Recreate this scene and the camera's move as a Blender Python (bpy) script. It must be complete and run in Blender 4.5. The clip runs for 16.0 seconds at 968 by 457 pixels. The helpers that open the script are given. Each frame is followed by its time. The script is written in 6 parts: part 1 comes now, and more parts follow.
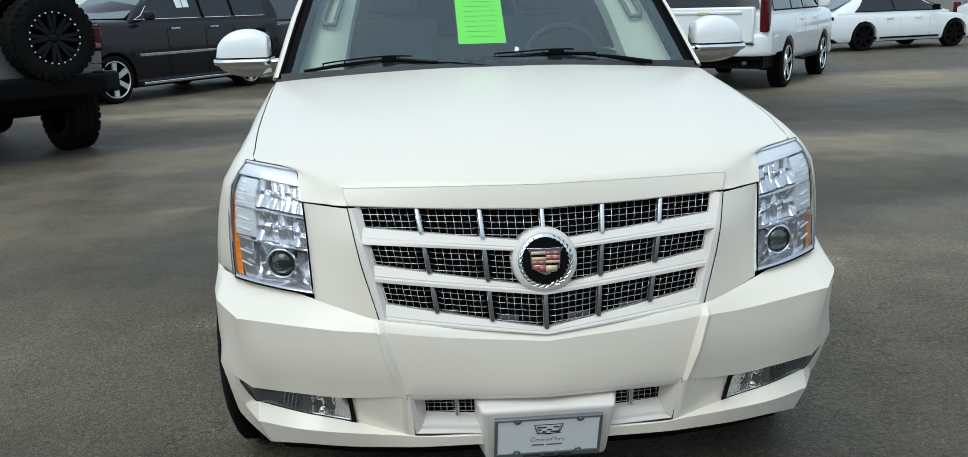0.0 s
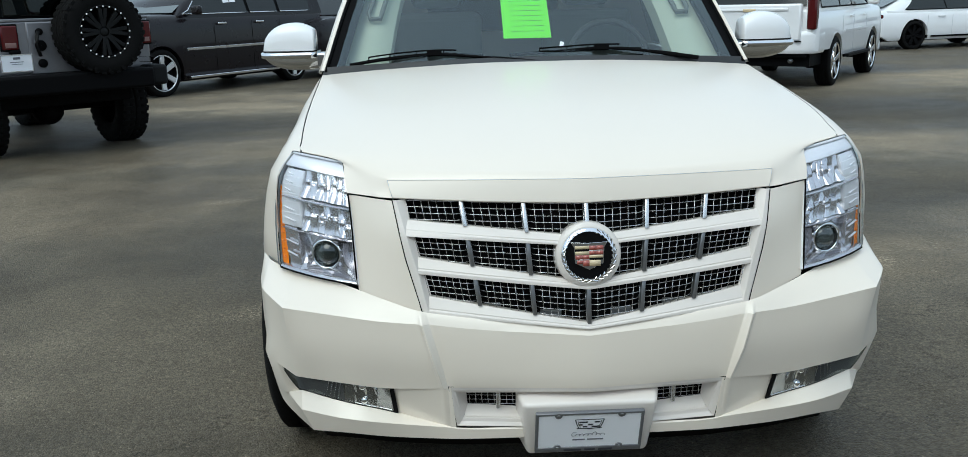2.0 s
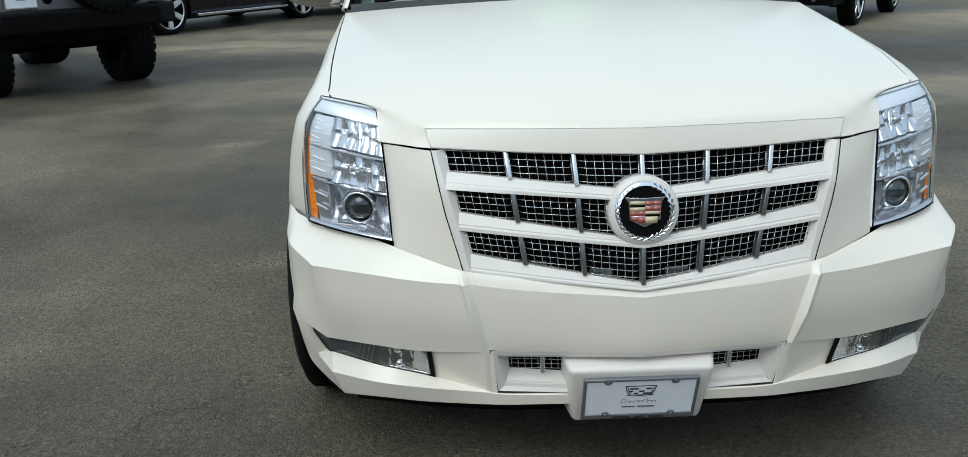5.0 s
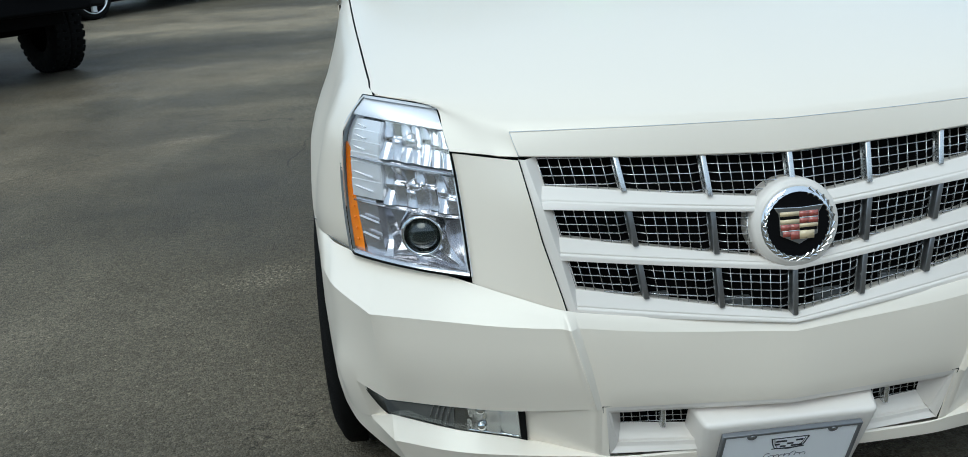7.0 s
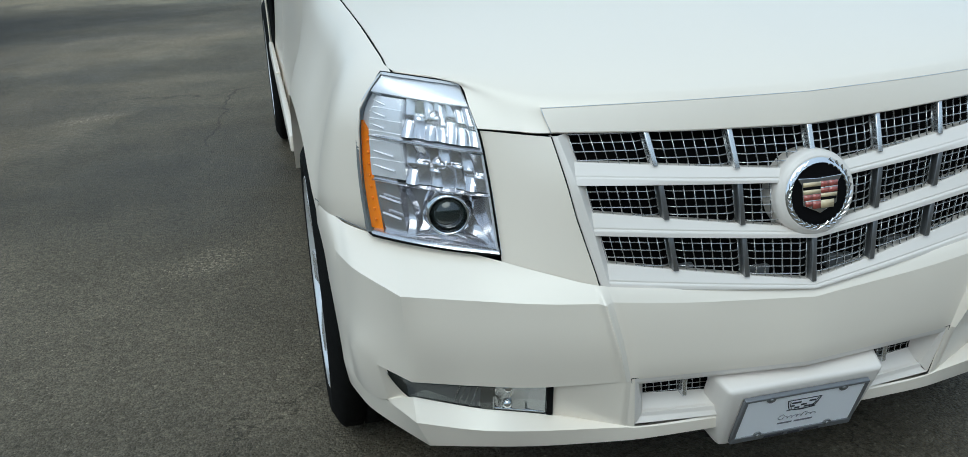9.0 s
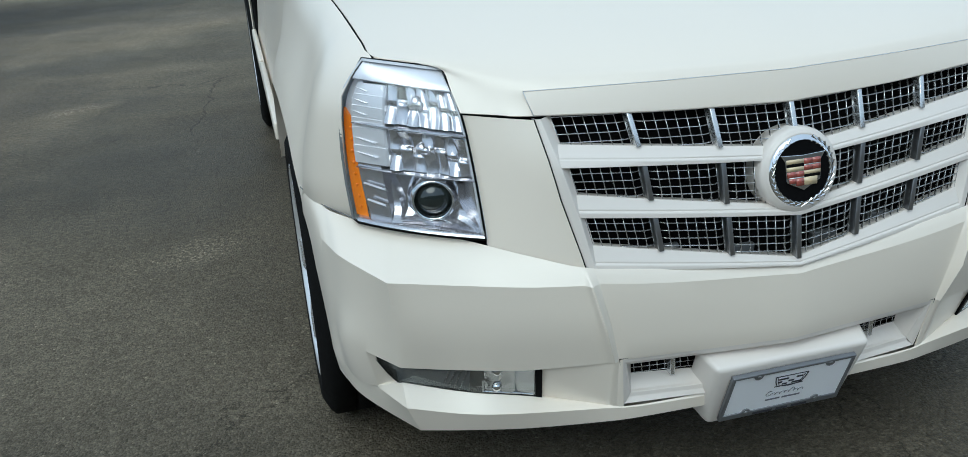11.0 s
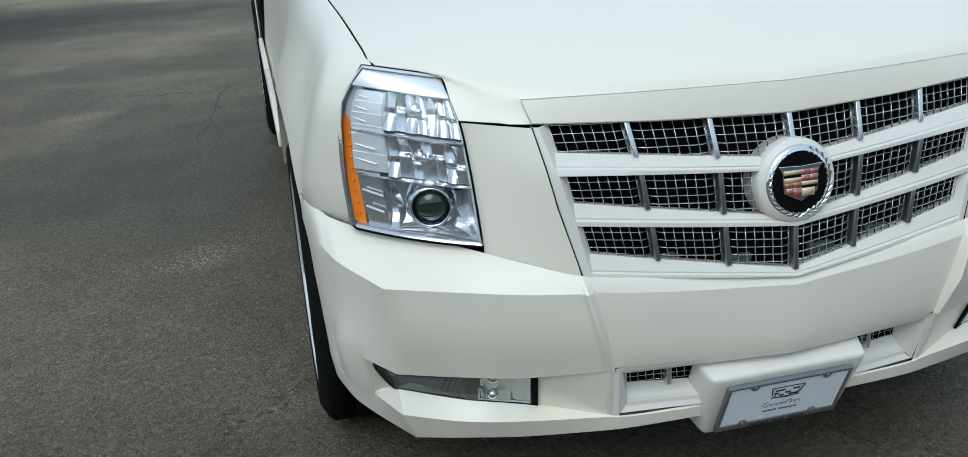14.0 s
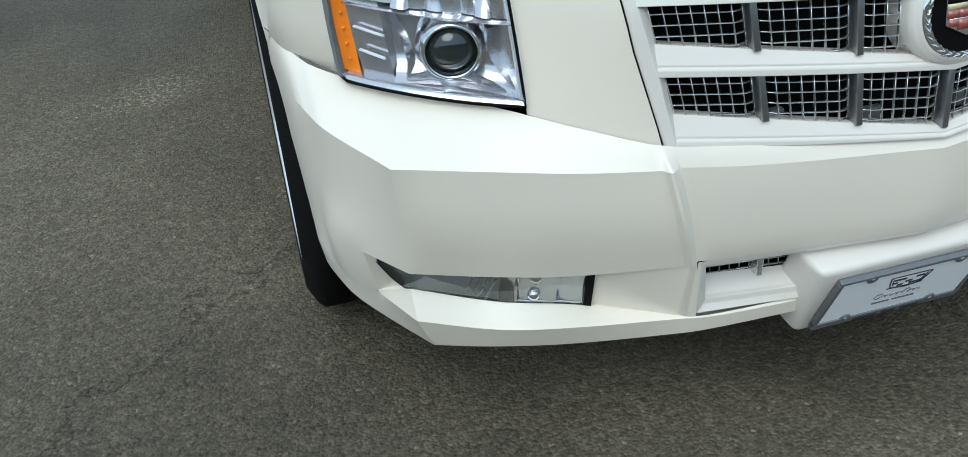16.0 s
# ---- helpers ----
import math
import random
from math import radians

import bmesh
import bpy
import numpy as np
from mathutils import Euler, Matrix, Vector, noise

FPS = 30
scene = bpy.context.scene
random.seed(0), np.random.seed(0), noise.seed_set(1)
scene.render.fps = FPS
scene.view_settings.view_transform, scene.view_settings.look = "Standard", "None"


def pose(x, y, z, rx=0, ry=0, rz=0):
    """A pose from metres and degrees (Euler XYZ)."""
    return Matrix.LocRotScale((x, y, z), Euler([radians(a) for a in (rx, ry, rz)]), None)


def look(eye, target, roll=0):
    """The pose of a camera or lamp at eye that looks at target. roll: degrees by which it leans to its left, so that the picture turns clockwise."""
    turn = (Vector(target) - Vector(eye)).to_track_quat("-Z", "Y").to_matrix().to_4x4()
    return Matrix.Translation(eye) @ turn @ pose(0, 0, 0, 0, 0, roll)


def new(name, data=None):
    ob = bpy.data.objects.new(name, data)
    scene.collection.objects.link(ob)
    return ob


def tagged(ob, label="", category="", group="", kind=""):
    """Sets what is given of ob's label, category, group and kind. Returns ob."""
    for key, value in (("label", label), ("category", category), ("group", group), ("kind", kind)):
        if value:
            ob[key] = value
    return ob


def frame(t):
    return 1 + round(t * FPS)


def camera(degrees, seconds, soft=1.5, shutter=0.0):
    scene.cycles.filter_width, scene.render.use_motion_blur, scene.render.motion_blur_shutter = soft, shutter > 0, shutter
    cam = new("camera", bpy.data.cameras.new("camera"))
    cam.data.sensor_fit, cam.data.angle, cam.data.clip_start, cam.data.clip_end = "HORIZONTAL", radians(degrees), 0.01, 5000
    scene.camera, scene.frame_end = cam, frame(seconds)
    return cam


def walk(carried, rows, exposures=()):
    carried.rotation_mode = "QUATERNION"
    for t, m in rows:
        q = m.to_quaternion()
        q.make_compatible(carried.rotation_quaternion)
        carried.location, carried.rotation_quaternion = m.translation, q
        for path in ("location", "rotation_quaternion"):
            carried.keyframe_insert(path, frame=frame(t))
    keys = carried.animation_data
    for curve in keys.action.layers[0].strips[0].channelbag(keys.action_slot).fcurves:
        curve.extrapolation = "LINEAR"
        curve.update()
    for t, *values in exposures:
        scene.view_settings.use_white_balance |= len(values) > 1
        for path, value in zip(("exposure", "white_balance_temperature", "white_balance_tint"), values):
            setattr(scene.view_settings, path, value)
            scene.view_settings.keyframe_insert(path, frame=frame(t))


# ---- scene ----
cam = camera(55.2, 16.0, soft=0.8)
PATH = [
    (0, (-0.356, -2.388, 1.52), (-0.203, -0.451, 1.045), -1.6),
    (0.5, (-0.365, -2.379, 1.52), (-0.24, -0.441, 1.043), -1.6),
    (1, (-0.366, -2.381, 1.517), (-0.267, -0.441, 1.041), -1.4),
    (1.5, (-0.367, -2.383, 1.512), (-0.284, -0.443, 1.033), -1.4),
    (2, (-0.369, -2.394, 1.513), (-0.301, -0.454, 1.033), -1.4),
    (2.5, (-0.376, -2.407, 1.518), (-0.322, -0.467, 1.033), -1.4),
    (3, (-0.372, -2.411, 1.517), (-0.33, -0.472, 1.032), -1.4),
    (5.3, (-0.511, -2.166, 1.499), (-0.456, -0.261, 0.89), -1.2),
    (5.5, (-0.599, -2.15, 1.506), (-0.502, -0.246, 0.901), -1.9),
    (6, (-0.72, -2.028, 1.501), (-0.601, -0.138, 0.856), -2.7),
    (6.5, (-0.716, -1.768, 1.471), (-0.551, 0.115, 0.815), -3.6),
    (7, (-0.785, -1.632, 1.47), (-0.604, 0.244, 0.801), -3.3),
    (7.5, (-0.95, -1.601, 1.493), (-0.664, 0.259, 0.816), -3.8),
    (8, (-1.082, -1.576, 1.487), (-0.637, 0.234, 0.761), -2.2),
    (8.2, (-1.089, -1.57, 1.483), (-0.655, 0.242, 0.757), -1.9),
    (10.5, (-1.095, -1.55, 1.493), (-0.644, 0.244, 0.732), -2.8),
    (11, (-1.079, -1.558, 1.489), (-0.63, 0.233, 0.72), -3.2),
    (11.5, (-1.081, -1.566, 1.497), (-0.632, 0.227, 0.732), -3.3),
    (12, (-1.082, -1.556, 1.504), (-0.635, 0.24, 0.747), -3.4),
    (12.5, (-1.06, -1.541, 1.49), (-0.623, 0.26, 0.738), -3.7),
    (13, (-1.031, -1.543, 1.497), (-0.606, 0.265, 0.757), -3.6),
    (13.5, (-1.013, -1.564, 1.481), (-0.587, 0.245, 0.742), -3.1),
    (14, (-1.062, -1.572, 1.481), (-0.624, 0.232, 0.737), -2.7),
    (14.5, (-1.12, -1.54, 1.47), (-0.663, 0.247, 0.696), -2.6),
    (15, (-1.132, -1.444, 1.444), (-0.654, 0.284, 0.558), -2.5),
    (15.5, (-1.07, -1.245, 1.391), (-0.597, 0.439, 0.42), -2.7),
    (16, (-1.04, -1.04, 1.358), (-0.613, 0.563, 0.24), -3.2),
]
walk(cam, [(t, look(eye, target, roll)) for t, eye, target, roll in PATH], exposures=[(0, 0.08, 5850, -2), (6, 0.04, 5770, -3), (7.5, -0.04, 5630, -4), (10.5, -0.10, 5590, -3.5), (13, -0.08, 5590, -3.5), (14.6, -0.01, 5610, -3.5), (15.4, 0.24, 5610, -3.5), (16, 0.2, 5610, -3.5)])

# ---- world, sun, exposure ----
world = bpy.data.worlds.new("world")
scene.world = world
world.use_nodes = True
wn = world.node_tree.nodes
wl = world.node_tree.links
sky = wn.new("ShaderNodeTexSky")
sky.sky_type = "NISHITA"
sky.sun_disc = False
sky.sun_elevation, sky.sun_rotation = radians(52), radians(213.7)
sky.air_density, sky.dust_density, sky.ozone_density = 1.0, 2.0, 1.0
grey = wn.new("ShaderNodeHueSaturation")
grey.inputs["Saturation"].default_value = 1.0
wl.new(sky.outputs[0], grey.inputs["Color"])
cloud = wn.new("ShaderNodeMix")
cloud.data_type = "RGBA"
cloud.inputs[0].default_value = 0.65
up = wn.new("ShaderNodeSeparateXYZ")
wl.new(wn.new("ShaderNodeTexCoord").outputs["Generated"], up.inputs[0])
rise = wn.new("ShaderNodeMapRange")
rise.inputs["From Min"].default_value, rise.inputs["From Max"].default_value = 0.0, 1.0
rise.inputs["To Min"].default_value, rise.inputs["To Max"].default_value = 0.82, 1.08
wl.new(up.outputs["Z"], rise.inputs["Value"])
veil = wn.new("ShaderNodeVectorMath")
veil.operation = "SCALE"
veil.inputs[0].default_value = (6.05, 6.42, 7.05)
wl.new(rise.outputs[0], veil.inputs["Scale"])
wl.new(veil.outputs[0], cloud.inputs[7])
wl.new(grey.outputs[0], cloud.inputs[6])
wl.new(cloud.outputs[2], wn["Background"].inputs["Color"])
wn["Background"].inputs["Strength"].default_value = 0.15
sun = new("sun", bpy.data.lights.new("sun", "SUN"))
sun.data.energy, sun.data.angle, sun.data.color = 1.25, radians(46), (1.0, 0.93, 0.80)
sun.matrix_world = look((-6, -9, 13.85), (0, 0, 0))


# ---- materials ----
def mat(name, color, rough=0.5, metal=0.0, coat=0.0, var=0.06, scale=4.0, bump=0.0, bscale=300.0, **more):
    m = bpy.data.materials.new(name)
    m.use_nodes = True
    n, l = m.node_tree.nodes, m.node_tree.links
    b = n["Principled BSDF"]
    b.inputs["Base Color"].default_value = (*color, 1)
    b.inputs["Roughness"].default_value = rough
    b.inputs["Metallic"].default_value = metal
    b.inputs["Coat Weight"].default_value = coat
    b.inputs["Coat Roughness"].default_value = 0.04
    for key, value in more.items():
        b.inputs[key.replace("_", " ")].default_value = value
    tc = n.new("ShaderNodeTexCoord")
    if var:
        tex = n.new("ShaderNodeTexNoise")
        tex.inputs["Scale"].default_value, tex.inputs["Detail"].default_value = scale, 6
        l.new(tc.outputs["Object"], tex.inputs["Vector"])
        ramp = n.new("ShaderNodeMapRange")
        ramp.inputs["To Min"].default_value, ramp.inputs["To Max"].default_value = 1 - var, 1 + var
        l.new(tex.outputs["Fac"], ramp.inputs["Value"])
        mul = n.new("ShaderNodeVectorMath")
        mul.operation = "SCALE"
        mul.inputs[0].default_value = color
        l.new(ramp.outputs[0], mul.inputs["Scale"])
        l.new(mul.outputs[0], b.inputs["Base Color"])
        r2 = n.new("ShaderNodeMapRange")
        r2.inputs["To Min"].default_value, r2.inputs["To Max"].default_value = max(rough * (1 - 2 * var), 0.0), min(rough * (1 + 2 * var), 1.0)
        l.new(tex.outputs["Fac"], r2.inputs["Value"])
        l.new(r2.outputs[0], b.inputs["Roughness"])
    if bump:
        fine = n.new("ShaderNodeTexNoise")
        fine.inputs["Scale"].default_value, fine.inputs["Detail"].default_value = bscale, 4
        l.new(tc.outputs["Object"], fine.inputs["Vector"])
        bp = n.new("ShaderNodeBump")
        bp.inputs["Strength"].default_value, bp.inputs["Distance"].default_value = bump, 0.002
        l.new(fine.outputs["Fac"], bp.inputs["Height"])
        l.new(bp.outputs[0], b.inputs["Normal"])
    return m


def glass(name, tint, gloss=1.0, rough=0.01, ior=1.45):
    """A pane: clear tint with a mirror gloss that grows at grazing angles."""
    m = bpy.data.materials.new(name)
    m.use_nodes = True
    n, l = m.node_tree.nodes, m.node_tree.links
    n.remove(n["Principled BSDF"])
    clear = n.new("ShaderNodeBsdfTransparent")
    clear.inputs["Color"].default_value = (*tint, 1)
    shine = n.new("ShaderNodeBsdfGlossy")
    shine.inputs["Roughness"].default_value = rough
    shine.inputs["Color"].default_value = (0.86, 0.97, 1.0, 1)
    fr = n.new("ShaderNodeLayerWeight")
    fr.inputs["Blend"].default_value = 0.5
    steep = n.new("ShaderNodeMath")
    steep.operation = "POWER"
    steep.inputs[1].default_value = 5.0
    l.new(fr.outputs["Facing"], steep.inputs[0])
    base = ((ior - 1) / (ior + 1)) ** 2
    mul = n.new("ShaderNodeMath")
    mul.operation, mul.use_clamp = "MULTIPLY_ADD", True
    mul.inputs[1].default_value = gloss * (1 - base)
    mul.inputs[2].default_value = gloss * base
    mix = n.new("ShaderNodeMixShader")
    l.new(steep.outputs[0], mul.inputs[0])
    l.new(mul.outputs[0], mix.inputs["Fac"])
    l.new(clear.outputs[0], mix.inputs[1])
    l.new(shine.outputs[0], mix.inputs[2])
    l.new(mix.outputs[0], n["Material Output"].inputs["Surface"])
    return m


PEARL = mat("pearl_white_paint", (0.85, 0.770, 0.668), 0.36, coat=0.5, var=0.02, scale=1.5, Coat_Roughness=0.22, Specular_IOR_Level=0.55, Specular_Tint=(0.86, 0.94, 1.0, 1.0))
PANEL = mat("white_plastic", (0.76, 0.705, 0.655), 0.36, coat=0.35, var=0.02, Coat_Roughness=0.2, Specular_IOR_Level=0.4)
WHITE = mat("white_paint", (0.86, 0.865, 0.88), 0.3, coat=1.0, var=0.03)
CHARCOAL = mat("charcoal_paint", (0.010, 0.008, 0.0095), 0.28, coat=0.48, var=0.05, Specular_IOR_Level=0.10)
SILVER = mat("grey_paint", (0.18, 0.18, 0.195), 0.35, metal=0.3, coat=1.0)
BLACK = mat("black_plastic", (0.005, 0.005, 0.0055), 0.6, bump=0.2, Specular_IOR_Level=0.04)
SEAM = mat("black_rubber", (0.004, 0.004, 0.004), 0.9, var=0, Specular_IOR_Level=0.1)
GREYBLACK = mat("worn_black_plastic", (0.007, 0.0075, 0.008), 0.6, var=0.15, bump=0.25, Specular_IOR_Level=0.15)
GREYPL = mat("grey_plastic", (0.16, 0.165, 0.17), 0.5, bump=0.15)
RUBBER = mat("tyre_rubber", (0.007, 0.007, 0.007), 0.8, var=0.15, scale=20, bump=0.3, bscale=500, Specular_IOR_Level=0.08)
CHROME = mat("chrome", (0.82, 0.83, 0.85), 0.06, metal=1.0, var=0.03)
FOGCHROME = mat("fog_chrome", (0.42, 0.425, 0.43), 0.10, metal=0.90, var=0.05)
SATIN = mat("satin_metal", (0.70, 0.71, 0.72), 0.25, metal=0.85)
# dull metal of small fittings; also the shaded copy for the lower grille bars
DULL = mat("aged_and_shaded_metal", (0.30, 0.305, 0.315), 0.35, metal=0.9)
ALLOY = mat("polished_alloy", (0.78, 0.79, 0.81), 0.22, metal=0.55)
REFLECT = mat("lamp_reflector", (0.66, 0.65, 0.68), 0.17, metal=0.85, var=0.03, scale=30)
PLATE = mat("lamp_plate", (0.84, 0.83, 0.86), 0.30, metal=0.45, var=0.03)
LAMPBAND = mat("smoked_edge", (0.62, 0.63, 0.66), 0.35, var=0.05)
LAMPGREY = mat("lamp_bezel", (0.88, 0.91, 0.96), 0.22, metal=0.3, var=0.03)
AMBER = mat("amber_reflector", (0.95, 0.25, 0.004), 0.25, var=0.05, coat=0.6)
TAILRED = mat("red_lamp", (0.07, 0.005, 0.006), 0.15, coat=0.2, Specular_IOR_Level=0.3)
LENSDARK = mat("projector_glass", (0.012, 0.018, 0.017), 0.04, var=0, coat=1.0)
INTERIOR = mat("dark_interior", (0.045, 0.047, 0.05), 0.8)
CREAM = mat("cream_trim", (0.60, 0.60, 0.50), 0.7)
LEATHER = mat("grey_leather", (0.16, 0.16, 0.15), 0.6)
CLEAR = glass("clear_cover", (0.98, 0.99, 1.0), 1.1)
SCREEN = glass("windscreen_glass", (0.74, 0.83, 0.81), 2.6, ior=1.5)
TINT = glass("tinted_glass", (0.05, 0.055, 0.06), 0.9, ior=1.5)
RIBGREY = mat("ribbed_lens", (0.045, 0.045, 0.045), 0.2, Specular_IOR_Level=0.3)
DARKGLASS = mat("dark_car_glass", (0.020, 0.024, 0.025), 0.06, var=0, Specular_IOR_Level=0.35)
# glass of parked cars with the sky's reflection put into its colour
SKYGLASS = mat("painted_sky_glass", (0.13, 0.15, 0.155), 0.08, var=0.1, scale=2)
FOGGLASS = glass("fog_cover", (0.93, 0.94, 0.94), 1.2)
GREENPAPER = mat("green_paper", (0.30, 0.98, 0.05), 0.7, var=0.03)
PRINT = mat("grey_print", (0.05, 0.12, 0.04), 0.8, var=0)
PLATEWHITE = mat("plate_white", (0.90, 0.91, 0.95), 0.35, var=0.02)
INK = mat("plate_ink", (0.03, 0.03, 0.04), 0.5, var=0)
INKGREY = mat("plate_ink_grey", (0.16, 0.16, 0.19), 0.5, var=0)
GOLD = mat("crest_gold", (0.66, 0.53, 0.33), 0.3, var=0.05, coat=1)
RED = mat("crest_red", (0.36, 0.085, 0.065), 0.25, var=0.04, coat=1)
CRESTPALE = mat("crest_silver", (0.78, 0.78, 0.78), 0.2, metal=0.6, var=0)


def asphalt():
    m = bpy.data.materials.new("asphalt")
    m.use_nodes = True
    n, l = m.node_tree.nodes, m.node_tree.links
    b = n["Principled BSDF"]
    geo = n.new("ShaderNodeNewGeometry")

    def noise_at(scale, detail=8.0, rough=0.6, stretch=None):
        t = n.new("ShaderNodeTexNoise")
        t.inputs["Scale"].default_value, t.inputs["Detail"].default_value, t.inputs["Roughness"].default_value = scale, detail, rough
        src = geo.outputs["Position"]
        if stretch:
            mp = n.new("ShaderNodeMapping")
            mp.inputs["Scale"].default_value = stretch
            mp.inputs["Rotation"].default_value = (0, 0, 0.35)
            l.new(src, mp.inputs["Vector"])
            src = mp.outputs[0]
        l.new(src, t.inputs["Vector"])
        return t.outputs["Fac"]

    def ramp(fac, a, b_, lo, hi):
        r = n.new("ShaderNodeMapRange")
        r.inputs["From Min"].default_value, r.inputs["From Max"].default_value = a, b_
        r.inputs["To Min"].default_value, r.inputs["To Max"].default_value = lo, hi
        l.new(fac, r.inputs["Value"])
        return r.outputs[0]

    def times(a, b_):
        x = n.new("ShaderNodeMath")
        x.operation = "MULTIPLY"
        l.new(a, x.inputs[0])
        l.new(b_, x.inputs[1])
        return x.outputs[0]

    def blob(cx, cy, rx, ry, turn, soft=0.35):
        """A patch with a ragged edge: 1 inside, 0 outside."""
        mp = n.new("ShaderNodeMapping")
        mp.vector_type = "TEXTURE"
        mp.inputs["Location"].default_value = (cx, cy, 0)
        mp.inputs["Rotation"].default_value = (0, 0, turn)
        mp.inputs["Scale"].default_value = (rx, ry, 1)
        l.new(geo.outputs["Position"], mp.inputs["Vector"])
        ln = n.new("ShaderNodeVectorMath")
        ln.operation = "LENGTH"
        l.new(mp.outputs[0], ln.inputs[0])
        ad = n.new("ShaderNodeMath")
        ad.operation = "ADD"
        l.new(ln.outputs["Value"], ad.inputs[0])
        l.new(ramp(noise_at(1.6 / max(rx, ry) + 0.6, 8, 0.65), 0.25, 0.75, -0.45, 0.45), ad.inputs[1])
        return ramp(ad.outputs[0], 1 - soft, 1 + soft, 1, 0)

    damp = noise_at(0.34, 9, 0.58, (1.0, 1.5, 1.0))
    wet = ramp(damp, 0.38, 0.62, 0.74, 1.28)
    stain = ramp(noise_at(1.9, 8, 0.65), 0.3, 0.7, 0.78, 1.22)
    grain = ramp(noise_at(120, 3, 0.75), 0.35, 0.65, 0.74, 1.26)
    lumps = ramp(noise_at(42, 4, 0.7), 0.32, 0.68, 0.70, 1.30)
    vor = n.new("ShaderNodeTexVoronoi")
    vor.inputs["Scale"].default_value = 140
    l.new(geo.outputs["Position"], vor.inputs["Vector"])
    sep = n.new("ShaderNodeSeparateColor")
    l.new(vor.outputs["Color"], sep.inputs[0])
    stones = ramp(sep.outputs[0], 0.0, 1.0, 0.70, 1.28)
    pale = ramp(sep.outputs[1], 0.988, 0.992, 1.0, 1.7)
    total = times(times(times(times(wet, stain), grain), lumps), times(stones, pale))
    dust = None
    # darker and lighter patches; dark ones lie by the car and the off-road car
    for cx, cy, rx, ry, turn, gain in ((5.9, 9.3, 2.9, 1.25, -0.10, 0.62), (8.8, 13.6, 4.5, 1.5, 0.05, 1.9), (5.2, 6.6, 2.6, 0.9, -0.2, 1.7), (3.4, 4.6, 1.8, 0.6, 0.2, 0.72), (4.0, 3.2, 2.4, .9, .3, 1.4),
                                       (-2.7, 12.4, 3.4, 1.6, -0.15, 1.95), (-3.4, 9.6, 1.8, .7, .2, .75), (-2.6, 7.6, 2.2, .9, .4, 1.45), (-3.4, 4.8, 2.0, 1.3, 0.5, 1.25), (-4.6, 7.0, 1.6, 0.7, 0.8, 0.70), (-3.6, 2.6, .9, .5, .3, .80), (-1.55, 0.2, 1.1, .8, .6, .82)):
        patch = blob(cx, cy, rx, ry, turn)
        total = times(total, ramp(patch, 0, 1, 1.0, gain))
        if gain > 1.2:
            top = n.new("ShaderNodeMath")
            top.operation = "MAXIMUM"
            l.new(patch, top.inputs[0])
            if dust is not None:
                l.new(dust, top.inputs[1])
            dust = top.outputs[0]
    scuff = ramp(noise_at(60, 2, 0.5), 0.49, 0.62, 1.0, 2.3)
    for cx, cy, rx, ry, turn in ((-1.36, 2.13, .16, .10, .5), (-2.19, 4.89, .22, .08, .4), (-0.95, 1.3, .06, .10, 0), (1.9, 2.6, .3, .1, .2)):
        keep = n.new("ShaderNodeMix")
        keep.data_type = "FLOAT"
        l.new(blob(cx, cy, rx, ry, turn, 0.6), keep.inputs[0])
        keep.inputs[2].default_value = 1.0
        l.new(scuff, keep.inputs[3])
        total = times(total, keep.outputs[0])
    # a wandering hairline crack on the driver's side
    crack = n.new("ShaderNodeTexVoronoi")
    crack.feature = "DISTANCE_TO_EDGE"
    crack.inputs["Scale"].default_value = 0.28
    wob = n.new("ShaderNodeVectorMath")
    wob.operation = "ADD"
    l.new(geo.outputs["Position"], wob.inputs[0])
    l.new(noise_at(3.0, 6, 0.6), wob.inputs[1])
    l.new(wob.outputs[0], crack.inputs["Vector"])
    total = times(total, ramp(crack.outputs["Distance"], 0.0008, 0.0022, 0.55, 1.0))
    col = n.new("ShaderNodeVectorMath")
    col.operation = "SCALE"
    tone = n.new("ShaderNodeMix")
    tone.data_type = "RGBA"
    tone.inputs[6].default_value = (0.101, 0.089, 0.067, 1)
    tone.inputs[7].default_value = (0.122, 0.101, 0.071, 1)
    l.new(dust, tone.inputs[0])
    l.new(tone.outputs[2], col.inputs[0])
    l.new(total, col.inputs["Scale"])
    l.new(col.outputs[0], b.inputs["Base Color"])
    l.new(ramp(damp, 0.40, 0.60, 0.46, 0.70), b.inputs["Roughness"])
    b.inputs["Specular IOR Level"].default_value = 0.12
    bp = n.new("ShaderNodeBump")
    bp.inputs["Strength"].default_value, bp.inputs["Distance"].default_value = 1.0, 0.006
    l.new(times(vor.outputs["Distance"], noise_at(90, 3, 0.7)), bp.inputs["Height"])
    bp.invert = True
    l.new(bp.outputs[0], b.inputs["Normal"])
    return m


ASPHALT = asphalt()


